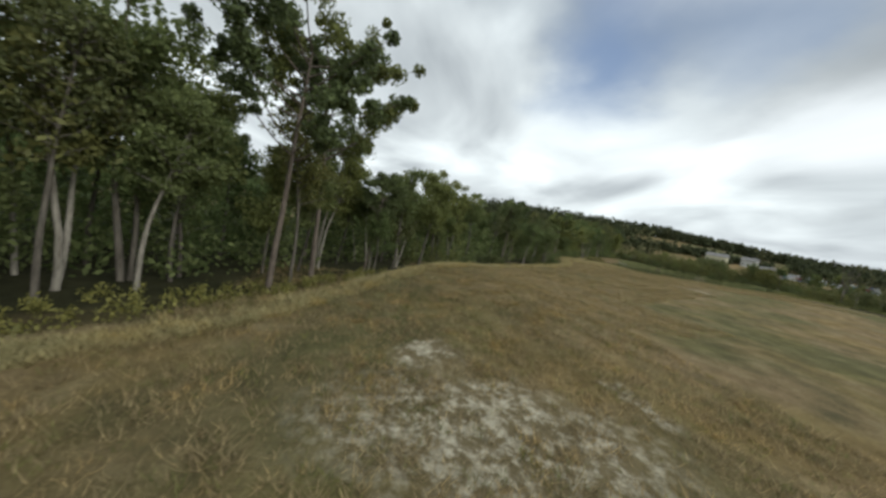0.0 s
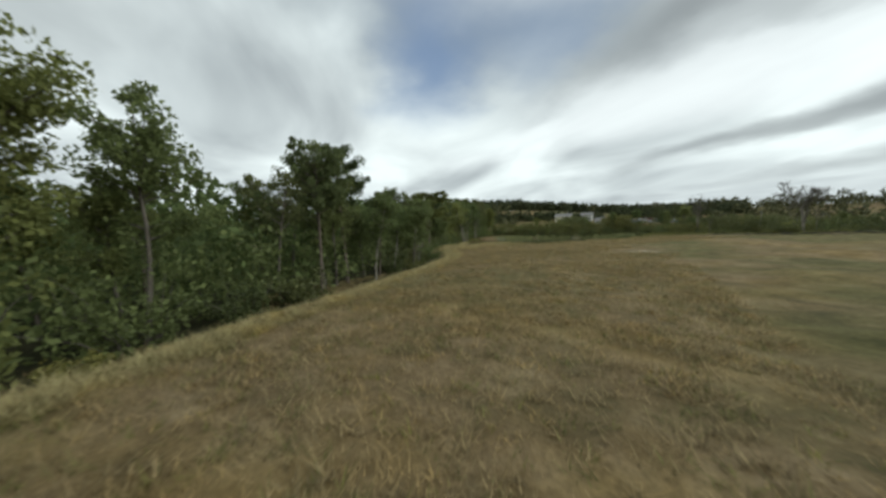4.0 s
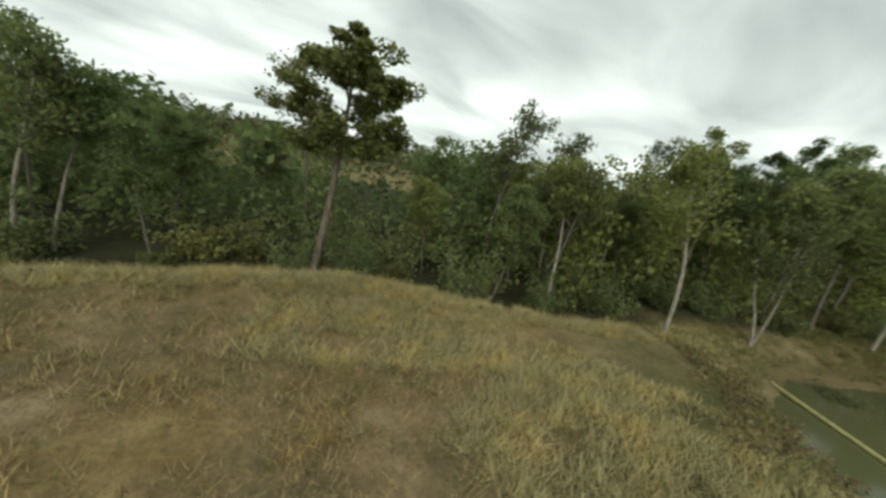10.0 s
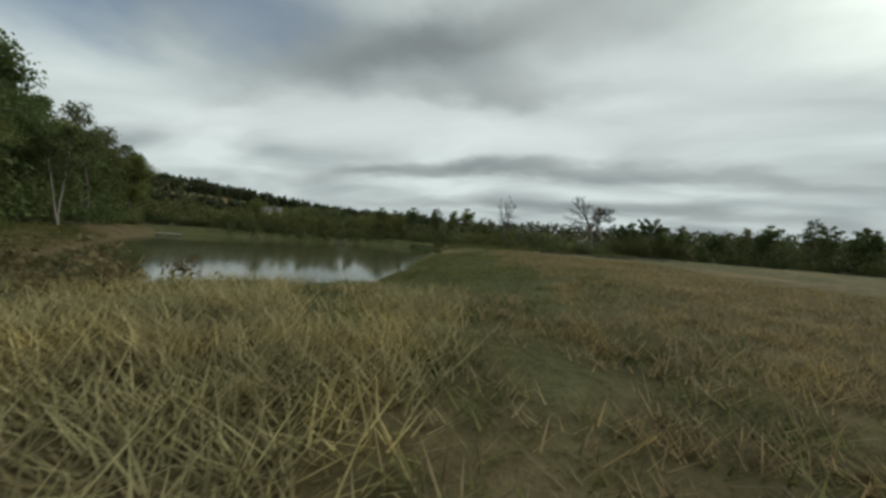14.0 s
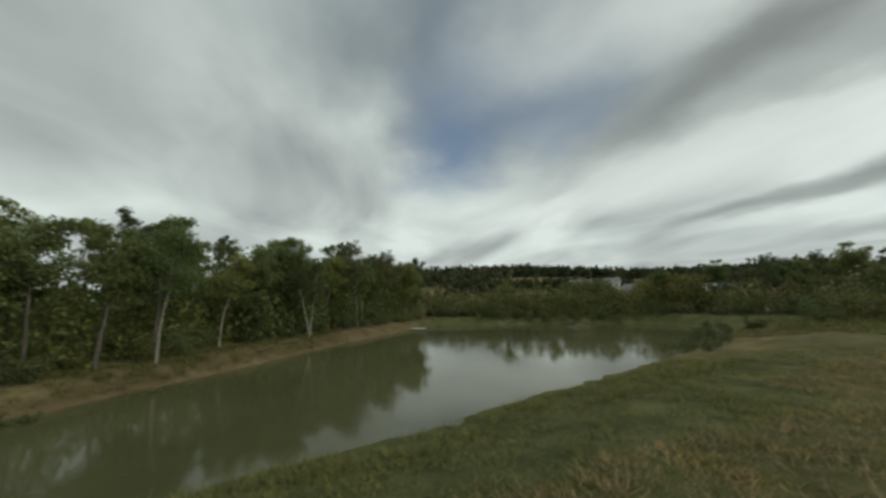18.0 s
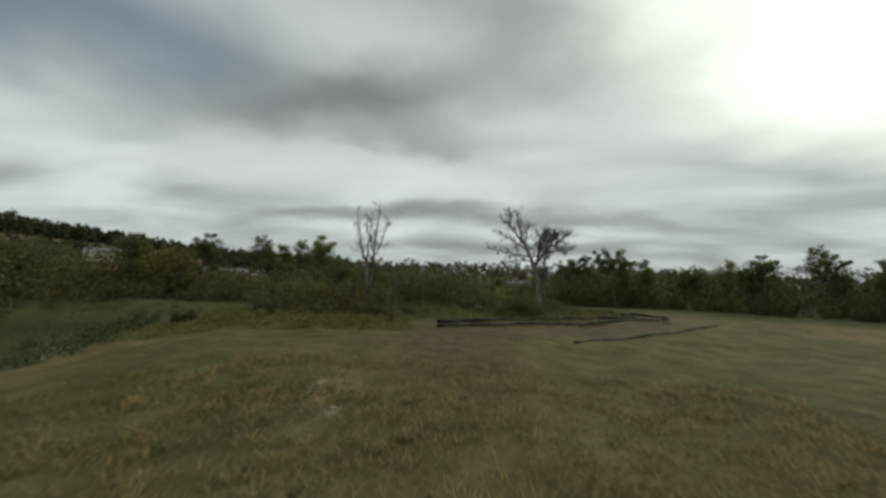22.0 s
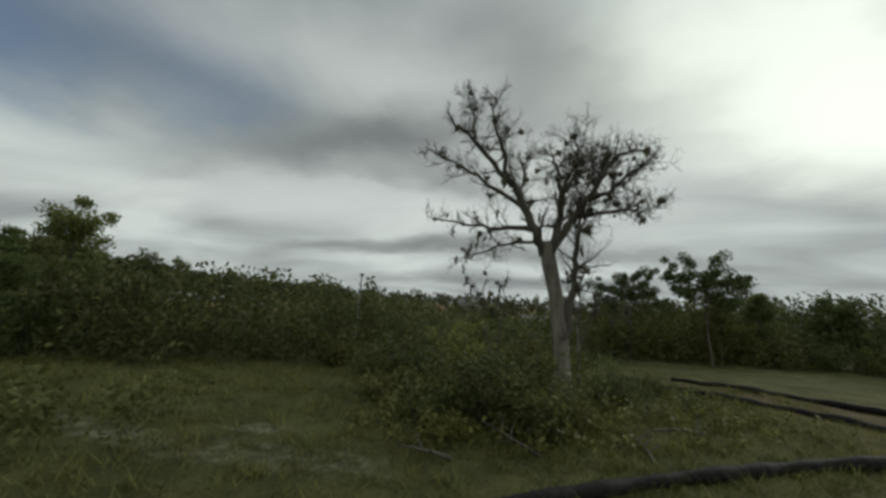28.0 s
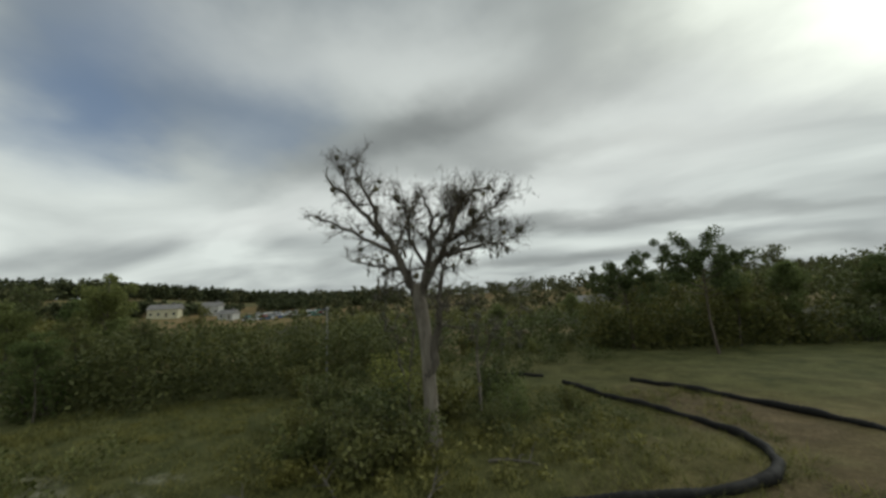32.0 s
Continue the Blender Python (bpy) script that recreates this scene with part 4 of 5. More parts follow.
    # reeds and bushes at the pond's near end
    for x, y, k, i in ((-26, -73.5, 0.55, 1), (-30, -70.5, 0.5, 3)):
        plant(shrubs[i], x, y, k, rng=r)


build_wood()
build_thicket()


for proto in protos:
    for o in (*proto.children_recursive, proto):
        bpy.data.objects.remove(o)


def build_far_wood():
    """Distant woods all round, joined: too far off to count."""
    rng = np.random.default_rng(77)
    cs, sp = [], []
    for ring, (rad, h, n) in enumerate(((150, 11, 300), (205, 9, 330), (262, 11, 460), (330, 12, 460), (430, 13, 420))):
        for i in range(n):
            q = 2 * math.pi * (i + rng.random()) / n
            rr = rad * (1 + 0.10 * rng.normal())
            x, y = rr * math.cos(q), -40 + rr * math.sin(q)
            west = smooth(0.1, 0.8, (-x * 0.75 + (y + 40) * 0.66) / rr)
            if ring == 0 and west > 0.12:
                continue
            if 0.62 < math.atan2(-x, y + 40) < 1.12 and rr < 285:
                continue
            hh = h * (0.55 + 0.5 * rng.random())
            z = gz(x, y)
            for k in range(7):
                cs.append((x + rng.normal(0, 2.6), y + rng.normal(0, 2.6), z + hh * (0.12 + 0.8 * k / 7)))
                sp.append(2.7 * (1.1 - 0.5 * k / 7))
    far = part("distant_wood", leaves("distant_wood", cs, sp, 12, 0.98, rng, 0.9), LEAF_FAR)
    tagged(far, "distant dark tree line closing the horizon", "woodland", kind="stuff")


build_far_wood()


def build_hill_wood():
    """The wooded ridge behind the village, far beyond the thicket."""
    rng = np.random.default_rng(78)
    cs, sp = [], []
    for far, h, n in ((264, 9, 110), (292, 12, 120), (322, 15, 130)):
        for i in range(n):
            yaw = 60 + 42 * (i + rng.random()) / n
            rr = far + rng.normal(0, 6)
            if far < 270 and yaw < 74:
                continue
            x, y = 5 - rr * math.sin(radians(yaw)), -13 + rr * math.cos(radians(yaw))
            hh = h * (0.75 + 0.35 * rng.random()) * (0.42 + 0.58 * float(smooth(56, 68, yaw)))
            z = gz(x, y)
            for k in range(7):
                cs.append((x + rng.normal(0, 2.2), y + rng.normal(0, 2.2), z + hh * (0.12 + 0.8 * k / 7)))
                sp.append(3.0 * (1.1 - 0.5 * k / 7))
    # a belt of trees at the foot of the pasture
    for i in range(120):
        yaw = 52 + 30 * (i + rng.random()) / 120
        rr = 238 + rng.normal(0, 4)
        x, y = 5 - rr * math.sin(radians(yaw)), -13 + rr * math.cos(radians(yaw))
        hh = 7.5 * (0.6 + 0.6 * rng.random()) * (0.7 + 0.3 * float(smooth(56, 64, yaw)))
        for k in range(5):
            cs.append((x + rng.normal(0, 1.6), y + rng.normal(0, 1.6), gz(x, y) + hh * (0.1 + 0.8 * k / 5)))
            sp.append(2.0 * (1.1 - 0.4 * k / 5))
    # lower, closed wood behind the parked cars
    for far, h, n in ((240, 6.0, 90), (262, 7.5, 110), (290, 7.5, 120), (318, 7.5, 120)):
        for i in range(n):
            yaw = 28 + 34 * (i + rng.random()) / n
            rr = far + rng.normal(0, 5)
            if far < 285 and yaw > 49:
                continue
            x, y = 5 - rr * math.sin(radians(yaw)), -13 + rr * math.cos(radians(yaw))
            hh = h * (0.7 + 0.5 * rng.random()) * (1 + 0.35 * float(smooth(40, 50, yaw)))
            z = gz(x, y)
            for k in range(6):
                cs.append((x + rng.normal(0, 1.8), y + rng.normal(0, 1.8), z + hh * (0.1 + 0.8 * k / 6)))
                sp.append(2.0 * (1.1 - 0.4 * k / 6))
    tagged(part("distant_wood", leaves("distant_wood", cs, sp, 18, 0.92, rng, 0.9), LEAF_FAR), "wooded dark ridge behind the village", "woodland", kind="stuff")


build_hill_wood()


# ---------------------------------------------------------------- the two dead trees
def dead_tree(name, label, limbs, trunk, radii, seed, twigs, reach):
    """A bare tree: given boughs, each carrying crooked side branches that end in fine twigs."""
    rng = np.random.default_rng(seed)
    t = thing(name, label, "tree")
    w = Wood()
    w.limb(trunk, radii, 12)
    part("trunk", w.mesh("trunk"), BARK_TRUNK, t)
    hang = []
    for line, r0 in limbs:
        b, sprays = Wood(), []
        P = [np.array(p, float) for p in line]
        fine = []
        for a, c in zip(P, P[1:]):
            for k in range(4):
                fine.append(a + (c - a) * k / 4 + rng.normal(0, 0.05, 3))
        fine.append(P[-1])
        n = len(fine)
        b.limb([tuple(p) for p in fine], [r0 * (1 - 0.82 * k / (n - 1)) for k in range(n)], 8)
        full = 1.3 if P[-1][0] > 0.05 else 1.0
        count = int(twigs * full)
        for i in range(count):
            k = int(n * (0.22 + 0.76 * (i + rng.random()) / count))
            k = min(max(k, 1), n - 1)
            along_ = fine[k] - fine[k - 1]
            along_ /= np.linalg.norm(along_)
            d = along_ * 0.6 + rng.normal(0, 0.75, 3) + np.array([0, 0, 0.25])
            ln = reach * (0.5 + 0.5 * full) * (0.45 + 0.8 * rng.random()) * (1.1 - 0.5 * k / n)
            rr = r0 * (1 - 0.8 * k / n) * 0.32 + 0.007
            br = wander(rng, fine[k], d, ln, 5, 0.20, 0.05)
            spray = Wood()
            sprays.append(spray)
            spray.limb(br, np.linspace(rr, 0.008, 6), 5)
            for j in range(7):
                s = int(rng.integers(1, 6))
                d2 = np.subtract(br[s], br[s - 1]) / ln * 4 + rng.normal(0, 0.5, 3) + np.array([0, 0, 0.2])
                tw = wander(rng, br[s], d2, ln * (0.30 + 0.45 * rng.random()), 4, 0.20, 0.04)
                spray.limb(tw, np.linspace(0.009, 0.004, 5), 3)
                for _ in range(4):
                    s2 = int(rng.integers(1, 5))
                    tw2 = wander(rng, tw[s2], rng.normal(0, 1, 3) + np.array([0, 0, 0.5]), ln * (0.14 + 0.24 * rng.random()), 2, 0.18)
                    spray.limb(tw2, np.linspace(0.006, 0.003, 3), 3)
                if rng.random() < 0.45:
                    hang.append(tw[2])
            if rng.random() < 0.5:
                hang.append(br[3])
        bough = part("bough", b.mesh("bough"), BARK_DEAD, t)
        for spray in sprays:
            part("branch", spray.mesh("branch"), BARK_DEAD, bough)
    return t, hang


def moss(parent, spots, rng, size=0.5):
    """Long beards of grey moss: each hangs as one ragged, knotted strand."""
    for p in spots:
        ln = size * (0.5 + 1.1 * rng.random())
        w = Wood()
        k = 6
        line = [(p[0] + rng.normal(0, 0.03), p[1] + rng.normal(0, 0.03), p[2] + 0.02 - ln * i / k) for i in range(k + 1)]
        rad = [0.012, 0.03, 0.06, 0.045, 0.055, 0.03, 0.006]
        w.limb(line, [r * (0.7 + 0.6 * rng.random()) for r in rad], 6)
        part("moss_strand", w.mesh("moss_strand"), MOSS, parent)


def moss_clumps(parent, spots, rng, size):
    """Ragged balls of grey moss seated on the twigs."""
    for p in spots:
        k = size * (0.6 + 0.9 * rng.random())
        bm = bmesh.new()
        bmesh.ops.create_icosphere(bm, subdivisions=2, radius=k)
        for v in bm.verts:
            v.co = v.co * (0.55 + 0.8 * rng.random()) + Vector(p)
            v.co.z -= 0.25 * k
        part("moss_clump", bm, MOSS, parent)


BIG = [
    ([(-0.08, -0.28, 2.4), (0.26, -0.26, 3.4), (0.46, -0.20, 4.8), (0.58, -0.15, 6.2), (0.78, -0.15, 7.2)], 0.20),
    ([(-0.65, 0, 5.65), (-1.1, -0.1, 6.85), (-1.9, -0.3, 8.33), (-3, -0.6, 9.63), (-4.7, -0.9, 11.55)], 0.224),
    ([(-1.9, -0.3, 8.33), (-2.4, -0.7, 9.81), (-2.6, -1, 10.65), (-2.7, -1.3, 11.85)], 0.112),
    ([(-2.9, -0.6, 9.54), (-3.5, -0.8, 10.25), (-3.6, -1, 11.25), (-3.5, -1, 11.95)], 0.067),
    ([(-1.4, -0.2, 7.50), (-2.8, -0.6, 8.33), (-4, -1, 8.98), (-5.3, -1.3, 9.63)], 0.101),
    ([(-1, 0.2, 6.67), (-2.4, 1.3, 7.13), (-4, 2.2, 7.41), (-6.2, 2.8, 8.06)], 0.123),
    ([(-0.8, 0.3, 6.30), (-2, 1.8, 6.48), (-3.2, 2.6, 6.30), (-4.6, 3.2, 5.93)], 0.078),
    ([(-0.4, 0, 5.65), (-0.1, 0.1, 6.85), (0.1, 0.3, 8.33), (0, 0.5, 9.35), (-0.3, 0.4, 10.20)], 0.190),
    ([(-0.3, 0, 5.93), (0.5, -0.1, 7.04), (1.3, -0.4, 8.52), (1.9, -0.8, 9.35), (2.5, -1, 9.55)], 0.179),
    ([(1, -0.2, 7.78), (2, 0.3, 8.43), (2.7, 0.6, 9.07), (3.4, 0.7, 9.63)], 0.101),
    ([(0.6, 0, 7.22), (1.8, 0.2, 7.50), (2.8, 0.4, 7.69), (3.7, 0.8, 7.87)], 0.090),
    ([(0.1, 0.3, 8.15), (0.7, 0.8, 9.26), (0.9, 1.2, 9.5), (1.1, 1.3, 9.75)], 0.101),
    ([(-1.5, 0, 7.78), (-1.5, 0.9, 8.98), (-1.3, 1.3, 10.00), (-1.2, 1.6, 10.80)], 0.090),
    ([(-0.1, 0.5, 7.04), (0.6, 2, 7.87), (1.3, 3, 8.52), (1.7, 3.4, 9.26)], 0.090),
    ([(-0.1, -0.2, 6.95), (-0.1, -1.5, 7.87), (0.2, -2.2, 8.5), (0.1, -2.6, 9.0)], 0.080),
    ([(1.2, -0.3, 8.24), (1.5, -0.2, 9.0), (1.6, 0.2, 9.55)], 0.067),
]
big, hang = dead_tree("dead_tree", "large bare dead tree with hanging moss in low scrub", BIG,
                      [(0.02, -0.4, -0.3), (0.0, -0.38, 0.4), (-0.04, -0.32, 1.6), (-0.12, -0.22, 3.0), (-0.25, -0.12, 4.2), (-0.45, -0.03, 5.3), (-0.57, 0, 6.15)],
                      [0.44, 0.33, 0.28, 0.27, 0.27, 0.30, 0.22], 101, 22, 1.15)
moss(big, [h for h in hang if h[2] < 9.0][::26], np.random.default_rng(9), 0.34)
moss(big, [h for h in hang if h[2] < 7.4 and (h[0] < -3.4 or h[0] > 2.6)][::6], np.random.default_rng(10), 0.55)
moss_clumps(big, hang[::19], np.random.default_rng(11), 0.10)
big.location = (0, 0, gz(0, 0))

SMALL = [
    ([(0.1, 0, 1.0), (0.4, 0.2, 4.0), (0.45, 0.25, 6.4), (0.7, 0.3, 8.6), (0.75, 0.3, 10.8)], 0.13),
    ([(-0.1, 0, 4.2), (0, 0, 6.2), (0.1, 0, 8.0), (0.1, 0.1, 9.5)], 0.10),
    ([(-0.1, 0, 4.4), (-0.7, -0.3, 6.2), (-0.9, -0.5, 8.0), (-1.2, -0.6, 9.7)], 0.09),
    ([(0.4, 0.2, 5.2), (0.9, 0.4, 6.2), (1.2, 0.6, 7.4), (1.5, 0.8, 8.4), (1.8, 0.9, 8.8)], 0.08),
    ([(0, 0, 4.8), (-1.2, 0.6, 6.3), (-1.6, 0.9, 8.5)], 0.06),
    ([(0.4, 0.2, 5.8), (0.2, -1.0, 7.2), (0.1, -1.3, 8.8)], 0.055),
]
small, hang2 = dead_tree("dead_tree", "small bare dead tree with upright boughs in the scrub", SMALL,
                         [(0, 0, -0.3), (0.03, 0, 0.6), (0, 0.02, 1.8), (-0.05, 0, 3.2), (-0.1, 0, 4.6)], [0.21, 0.17, 0.15, 0.13, 0.10], 202, 10, 1.0)
small.location = (-17.6, -9.9, gz(-17.6, -9.9))
# two bare saplings close behind the big dead tree
for label, x, y, limbs, trunk, seed in (
        ("bare sapling hung with moss behind the dead tree", 1.1, 2.7,
         [([(0.1, 0, 2.2), (0.7, 0.1, 3.6), (1.6, 0.2, 4.6), (2.5, 0.2, 4.9)], 0.05), ([(0, 0, 2.8), (0.2, 0, 4.1), (0.1, 0.1, 5.2)], 0.045), ([(0.05, 0, 3.0), (1.0, -0.2, 3.5), (2.2, -0.3, 3.4)], 0.035), ([(0, 0, 3.2), (-0.4, 0.1, 4.4), (-0.5, 0.1, 5.0)], 0.03)],
         [(0, 0, -0.3), (0.04, 0, 1.2), (0, 0, 2.4), (0.05, 0, 3.4)], 404),
        ("slim bare sapling with two upright mossy stems", -2.5, 2.6,
         [([(0, 0, 1.2), (-0.5, 0, 2.8), (-0.6, 0, 4.3), (-0.5, 0.1, 5.3)], 0.045), ([(0, 0, 1.4), (0.3, 0, 3.0), (0.35, 0, 4.4), (0.3, 0, 5.1)], 0.045), ([(-0.5, 0, 3.6), (-1.1, 0, 4.4), (-1.3, 0, 5.0)], 0.025)],
         [(0, 0, -0.3), (0.02, 0, 0.6), (0, 0, 1.6)], 505)):
    sapling, spots = dead_tree("bare_sapling", label, limbs, trunk, np.linspace(0.085, 0.045, len(trunk)), seed, 5, 0.75)
    sapling.location = (x, y, gz(x, y))
    moss(sapling, spots[::7], np.random.default_rng(seed), 0.34)
    moss_clumps(sapling, spots[::5], np.random.default_rng(seed + 1), 0.10)
snag, _ = dead_tree("dead_tree", "thin broken dead stem leaning in the scrub", [([(0, 0, 1.8), (0.3, 0, 3.0), (0.9, 0.1, 4.2)], 0.06), ([(0, 0, 2.0), (-0.4, 0, 3.1), (-0.5, 0, 4.4)], 0.05)],
                    [(0, 0, -0.2), (-0.1, 0, 1.0), (0, 0, 2.1)], [0.10, 0.08, 0.06], 303, 4, 0.6)
snag.location = (-14.6, -9.6, gz(-14.6, -9.6))


# ---------------------------------------------------------------- drain pipes that line the track
def pipe_run(line, r=0.155, label="black corrugated drain pipe edging the bare track", sunk=0.6):
    t = thing("drain_pipe", label, "pipe", "pipes edging the track")
    total = length(line)
    n = int(total / 0.5)
    rng = random.Random(int(total * 10))
    P = [along(line, total * i / n)[0] for i in range(n + 1)]
    for _ in range(6):      # rounds the corners off
        P = [P[0]] + [((a[0] + 2 * b[0] + c[0]) / 4, (a[1] + 2 * b[1] + c[1]) / 4) for a, b, c in zip(P, P[1:], P[2:])] + [P[-1]]
    vs, fs, sides = [], [], 10
    rings = []
    for i in range(len(P) - 1):
        for k in range(6):
            u = k / 6
            rings.append((P[i][0] + (P[i + 1][0] - P[i][0]) * u, P[i][1] + (P[i + 1][1] - P[i][1]) * u))
    zs = ground_z(np.array([p[0] for p in rings]), np.array([p[1] for p in rings]))
    wob = [math.sin(i * 0.13 + r * 90) + 0.6 * math.sin(i * 0.37) + 0.5 * (rng.random() - 0.5) for i in range(len(rings))]
    pts = [(x + 0.03 * w, y - 0.03 * w, z + r * (sunk + 0.12 * w)) for (x, y), z, w in zip(rings, zs, wob)]
    rad = [r * (1.0 if i % 2 else 0.88) * (1 + 0.13 * wob[i]) for i in range(len(pts))]
    rad[0] = rad[-1] = 0.01
    w = Wood()
    w.limb(pts, rad, sides)
    part("pipe", w.mesh("pipe"), PIPE, t)
    return t


pipe_run([(-9.6, -17.3), (-8.2, -15.9), (-5.2, -13.9), (-2.6, -12.1), (1.2, -9.8), (5.2, -7.0), (10, -3.2), (14.6, 0.6), (15.8, 3.6), (14.0, 6.0), (11.4, 8.5), (8.3, 11.5)])
pipe_run([(-10.0, -14.6), (-8.3, -12.4), (-5.7, -9.9), (-2.6, -7.3), (1.2, -5.2), (4.8, -3.4), (8.8, -2.2), (10.5, -0.6), (11.0, 1.2), (10.7, 2.8), (9.4, 4.4), (8.1, 5.9), (6.4, 7.7), (5.0, 9.6), (3.5, 11.6)], 0.15, sunk=0.8)
pipe_run([(3.2, 11.9), (1.4, 12.6), (-0.7, 12.8)], 0.13)
pipe_run([(-1.3, -21.0), (2.5, -17.8), (7.0, -13.6), (12.0, -8.9), (16.2, -4.7)], 0.10, "half-buried black drain pipe in the short grass", 0.2)


# ---------------------------------------------------------------- fallen wood by the dead tree
def fallen_branch(x, y, turn, ln, seed):
    rng = np.random.default_rng(seed)
    t = thing("fallen_branch", "grey dead branch fallen beside the bare tree", "branch", "fallen branches")
    w = Wood()
    line = wander(rng, (0, 0, 0.06), (1, 0.1, 0.10), ln, 6, 0.12)
    w.limb(line, np.linspace(0.055, 0.012, 7), 6)
    part("stem", w.mesh("stem"), BARK_DEAD, t)
    for k in (2, 3, 4):
        w = Wood()
        w.limb(wander(rng, line[k], (0.6, rng.choice([-1, 1]) * 0.8, 0.5), ln * 0.35, 4, 0.2), np.linspace(0.024, 0.008, 5), 5)
        part("twig", w.mesh("twig"), BARK_DEAD, t)
    t.matrix_basis = pose(x, y, gz(x, y), 0, 0, turn)


for args in ((-1.2, -4.6, 130, 1.7, 1), (1.3, -4.3, 70, 1.5, 2), (2.4, -1.4, 20, 2.0, 3), (-3.2, -5.2, 200, 1.3, 4), (0.6, -2.0, 100, 1.2, 5)):
    fallen_branch(*args)


# ---------------------------------------------------------------- grass
def grass(name, label, mat, count, boxes, height, seed):
    """Tufts of bent blades strewn over stretches of the plan."""
    rng = np.random.default_rng(seed)
    area = np.array([w * l for _, _, w, l, _ in boxes], float)
    pick = rng.choice(len(boxes), count, p=area / area.sum())
    B = np.array(boxes, float)[pick]
    u, v = (rng.random(count) - 0.5) * B[:, 2], (rng.random(count) - 0.5) * B[:, 3]
    c, s = np.cos(np.radians(B[:, 4])), np.sin(np.radians(B[:, 4]))
    x, y = B[:, 0] + u * c - v * s, B[:, 1] + u * s + v * c
    # tufts gather in drifts
    drift = np.sin(x * 0.9 + 1.7 * np.sin(y * 0.6)) * np.sin(y * 0.8 + 1.3 * np.sin(x * 0.5 + 1)) + 0.5 * np.sin(x * 2.3) * np.sin(y * 2.1)
    keep = drift + rng.normal(0, 0.6, count) > -0.45
    pd = seg_dist(x, y, POND, True)[0]
    keep &= ~(inside(x, y, POND) | (pd < 0.7))
    x, y = x[keep], y[keep]
    z = ground_z(x, y) - 0.02
    n, k = len(x), 12
    q = rng.random((n, k)) * 6.283
    h = height * (0.45 + 0.8 * rng.random((n, 1))) * (0.5 + 0.7 * rng.random((n, k)))
    lean = h * (0.5 + 1.1 * rng.random((n, k)))
    bx, by = x[:, None] + rng.normal(0, 0.10, (n, k)), y[:, None] + rng.normal(0, 0.10, (n, k))
    w = 0.006 + 0.008 * rng.random((n, k))
    px, py = -np.sin(q) * w, np.cos(q) * w
    zz = np.repeat(z[:, None], k, 1)
    vs = np.stack([np.stack([bx - px, by - py, zz], -1), np.stack([bx + px, by + py, zz], -1), np.stack([bx + lean * np.cos(q), by + lean * np.sin(q), zz + 0.8 * h], -1)], 2).reshape(-1, 3)
    ob = part(name, raw_mesh(name, vs, np.arange(len(vs)).reshape(-1, 3)), mat)
    tagged(ob, label, "grass", kind="stuff")


FIELD = [(58, -117, 34, 22, 12), (38, -110, 26, 20, 22), (22, -98, 24, 20, 38), (14, -87, 20, 18, 25), (0, -82, 24, 22, 0), (-1, -66, 14, 20, 5), (-4, -50, 15, 18, 0), (-6, -36, 18, 16, 0)]
grass("dry_grass", "matted tussocks of dry tan grass", GRASS, 70000, FIELD, 0.26, 71)
grass("green_grass", "olive green grass between the dry tussocks", GRASS_GREEN, 30000, FIELD + [(-10, -68, 10, 20, 0), (-11, -56, 10, 20, 5), (-13, -40, 9, 18, 5)] * 2, 0.2, 72)
BRINK = []
for (ax, ay), (bx, by) in zip(CREST[2:], CREST[3:-2]):
    BRINK.append(((ax + bx) / 2, (ay + by) / 2, math.dist((ax, ay), (bx, by)) + 0.6, 1.7, math.degrees(math.atan2(by - ay, bx - ax))))
grass("straw_grass", "taller straw-coloured grass along the wood", GRASS_STRAW, 16000, BRINK + [(-10, -84.5, 9, 5, -35), (-12, -77, 7, 8, 10)], 0.36, 75)
grass("scrub_grass", "long green grass round the dead trees", GRASS_GREEN, 14000, [(-8, -3, 26, 16, 20), (-22, -14, 18, 16, 20), (4, 2, 16, 14, 0)], 0.34, 73)
grass("pipe_grass", "tufts of grass leaning over the drain pipes", GRASS_GREEN, 2600, [(-2, -12.4, 17, 0.9, 33), (8.6, -4.2, 14, 0.9, 38), (-6.2, -10.2, 10, 0.9, 42), (1.5, -4.9, 8, 0.9, 32), (4.5, -15.9, 10, 0.35, 41), (12.5, -8.3, 8, 0.35, 43), (9.1, 4.8, 1.6, 0.9, -50)], 0.22, 76)
grass("bank_grass", "rank grass on the pond's bank", GRASS_GREEN, 9000, [(-17, -68, 6, 16, 8), (-19, -50, 6, 24, 8), (-24, -76, 10, 5, -35), (-40, -67, 26, 5, -35)], 0.36, 74)


# ---------------------------------------------------------------- pond furniture
def bent_pipe(points, r, mat, name, label, category):
    t = thing(name, label, category)
    P = [Vector(p) for p in points]
    out = []
    for a, b in zip(P, P[1:]):
        for k in range(8):
            out.append(a.lerp(b, k / 8))
    out.append(P[-1])
    for _ in range(5):
        out = [out[0]] + [(a + 2 * b + c) / 4 for a, b, c in zip(out, out[1:], out[2:])] + [out[-1]]
    w = Wood()
    w.limb([tuple(p) for p in out], [r] * len(out), 10)
    part("pipe", w.mesh("pipe"), mat, t)
    for e in (out[0], out[-1]):
        bm = bmesh.new()
        bmesh.ops.create_cone(bm, cap_ends=True, segments=12, radius1=r * 1.25, radius2=r * 1.25, depth=0.12)
        bmesh.ops.translate(bm, verts=bm.verts, vec=e)
        part("collar", bm, mat, t)
    return t


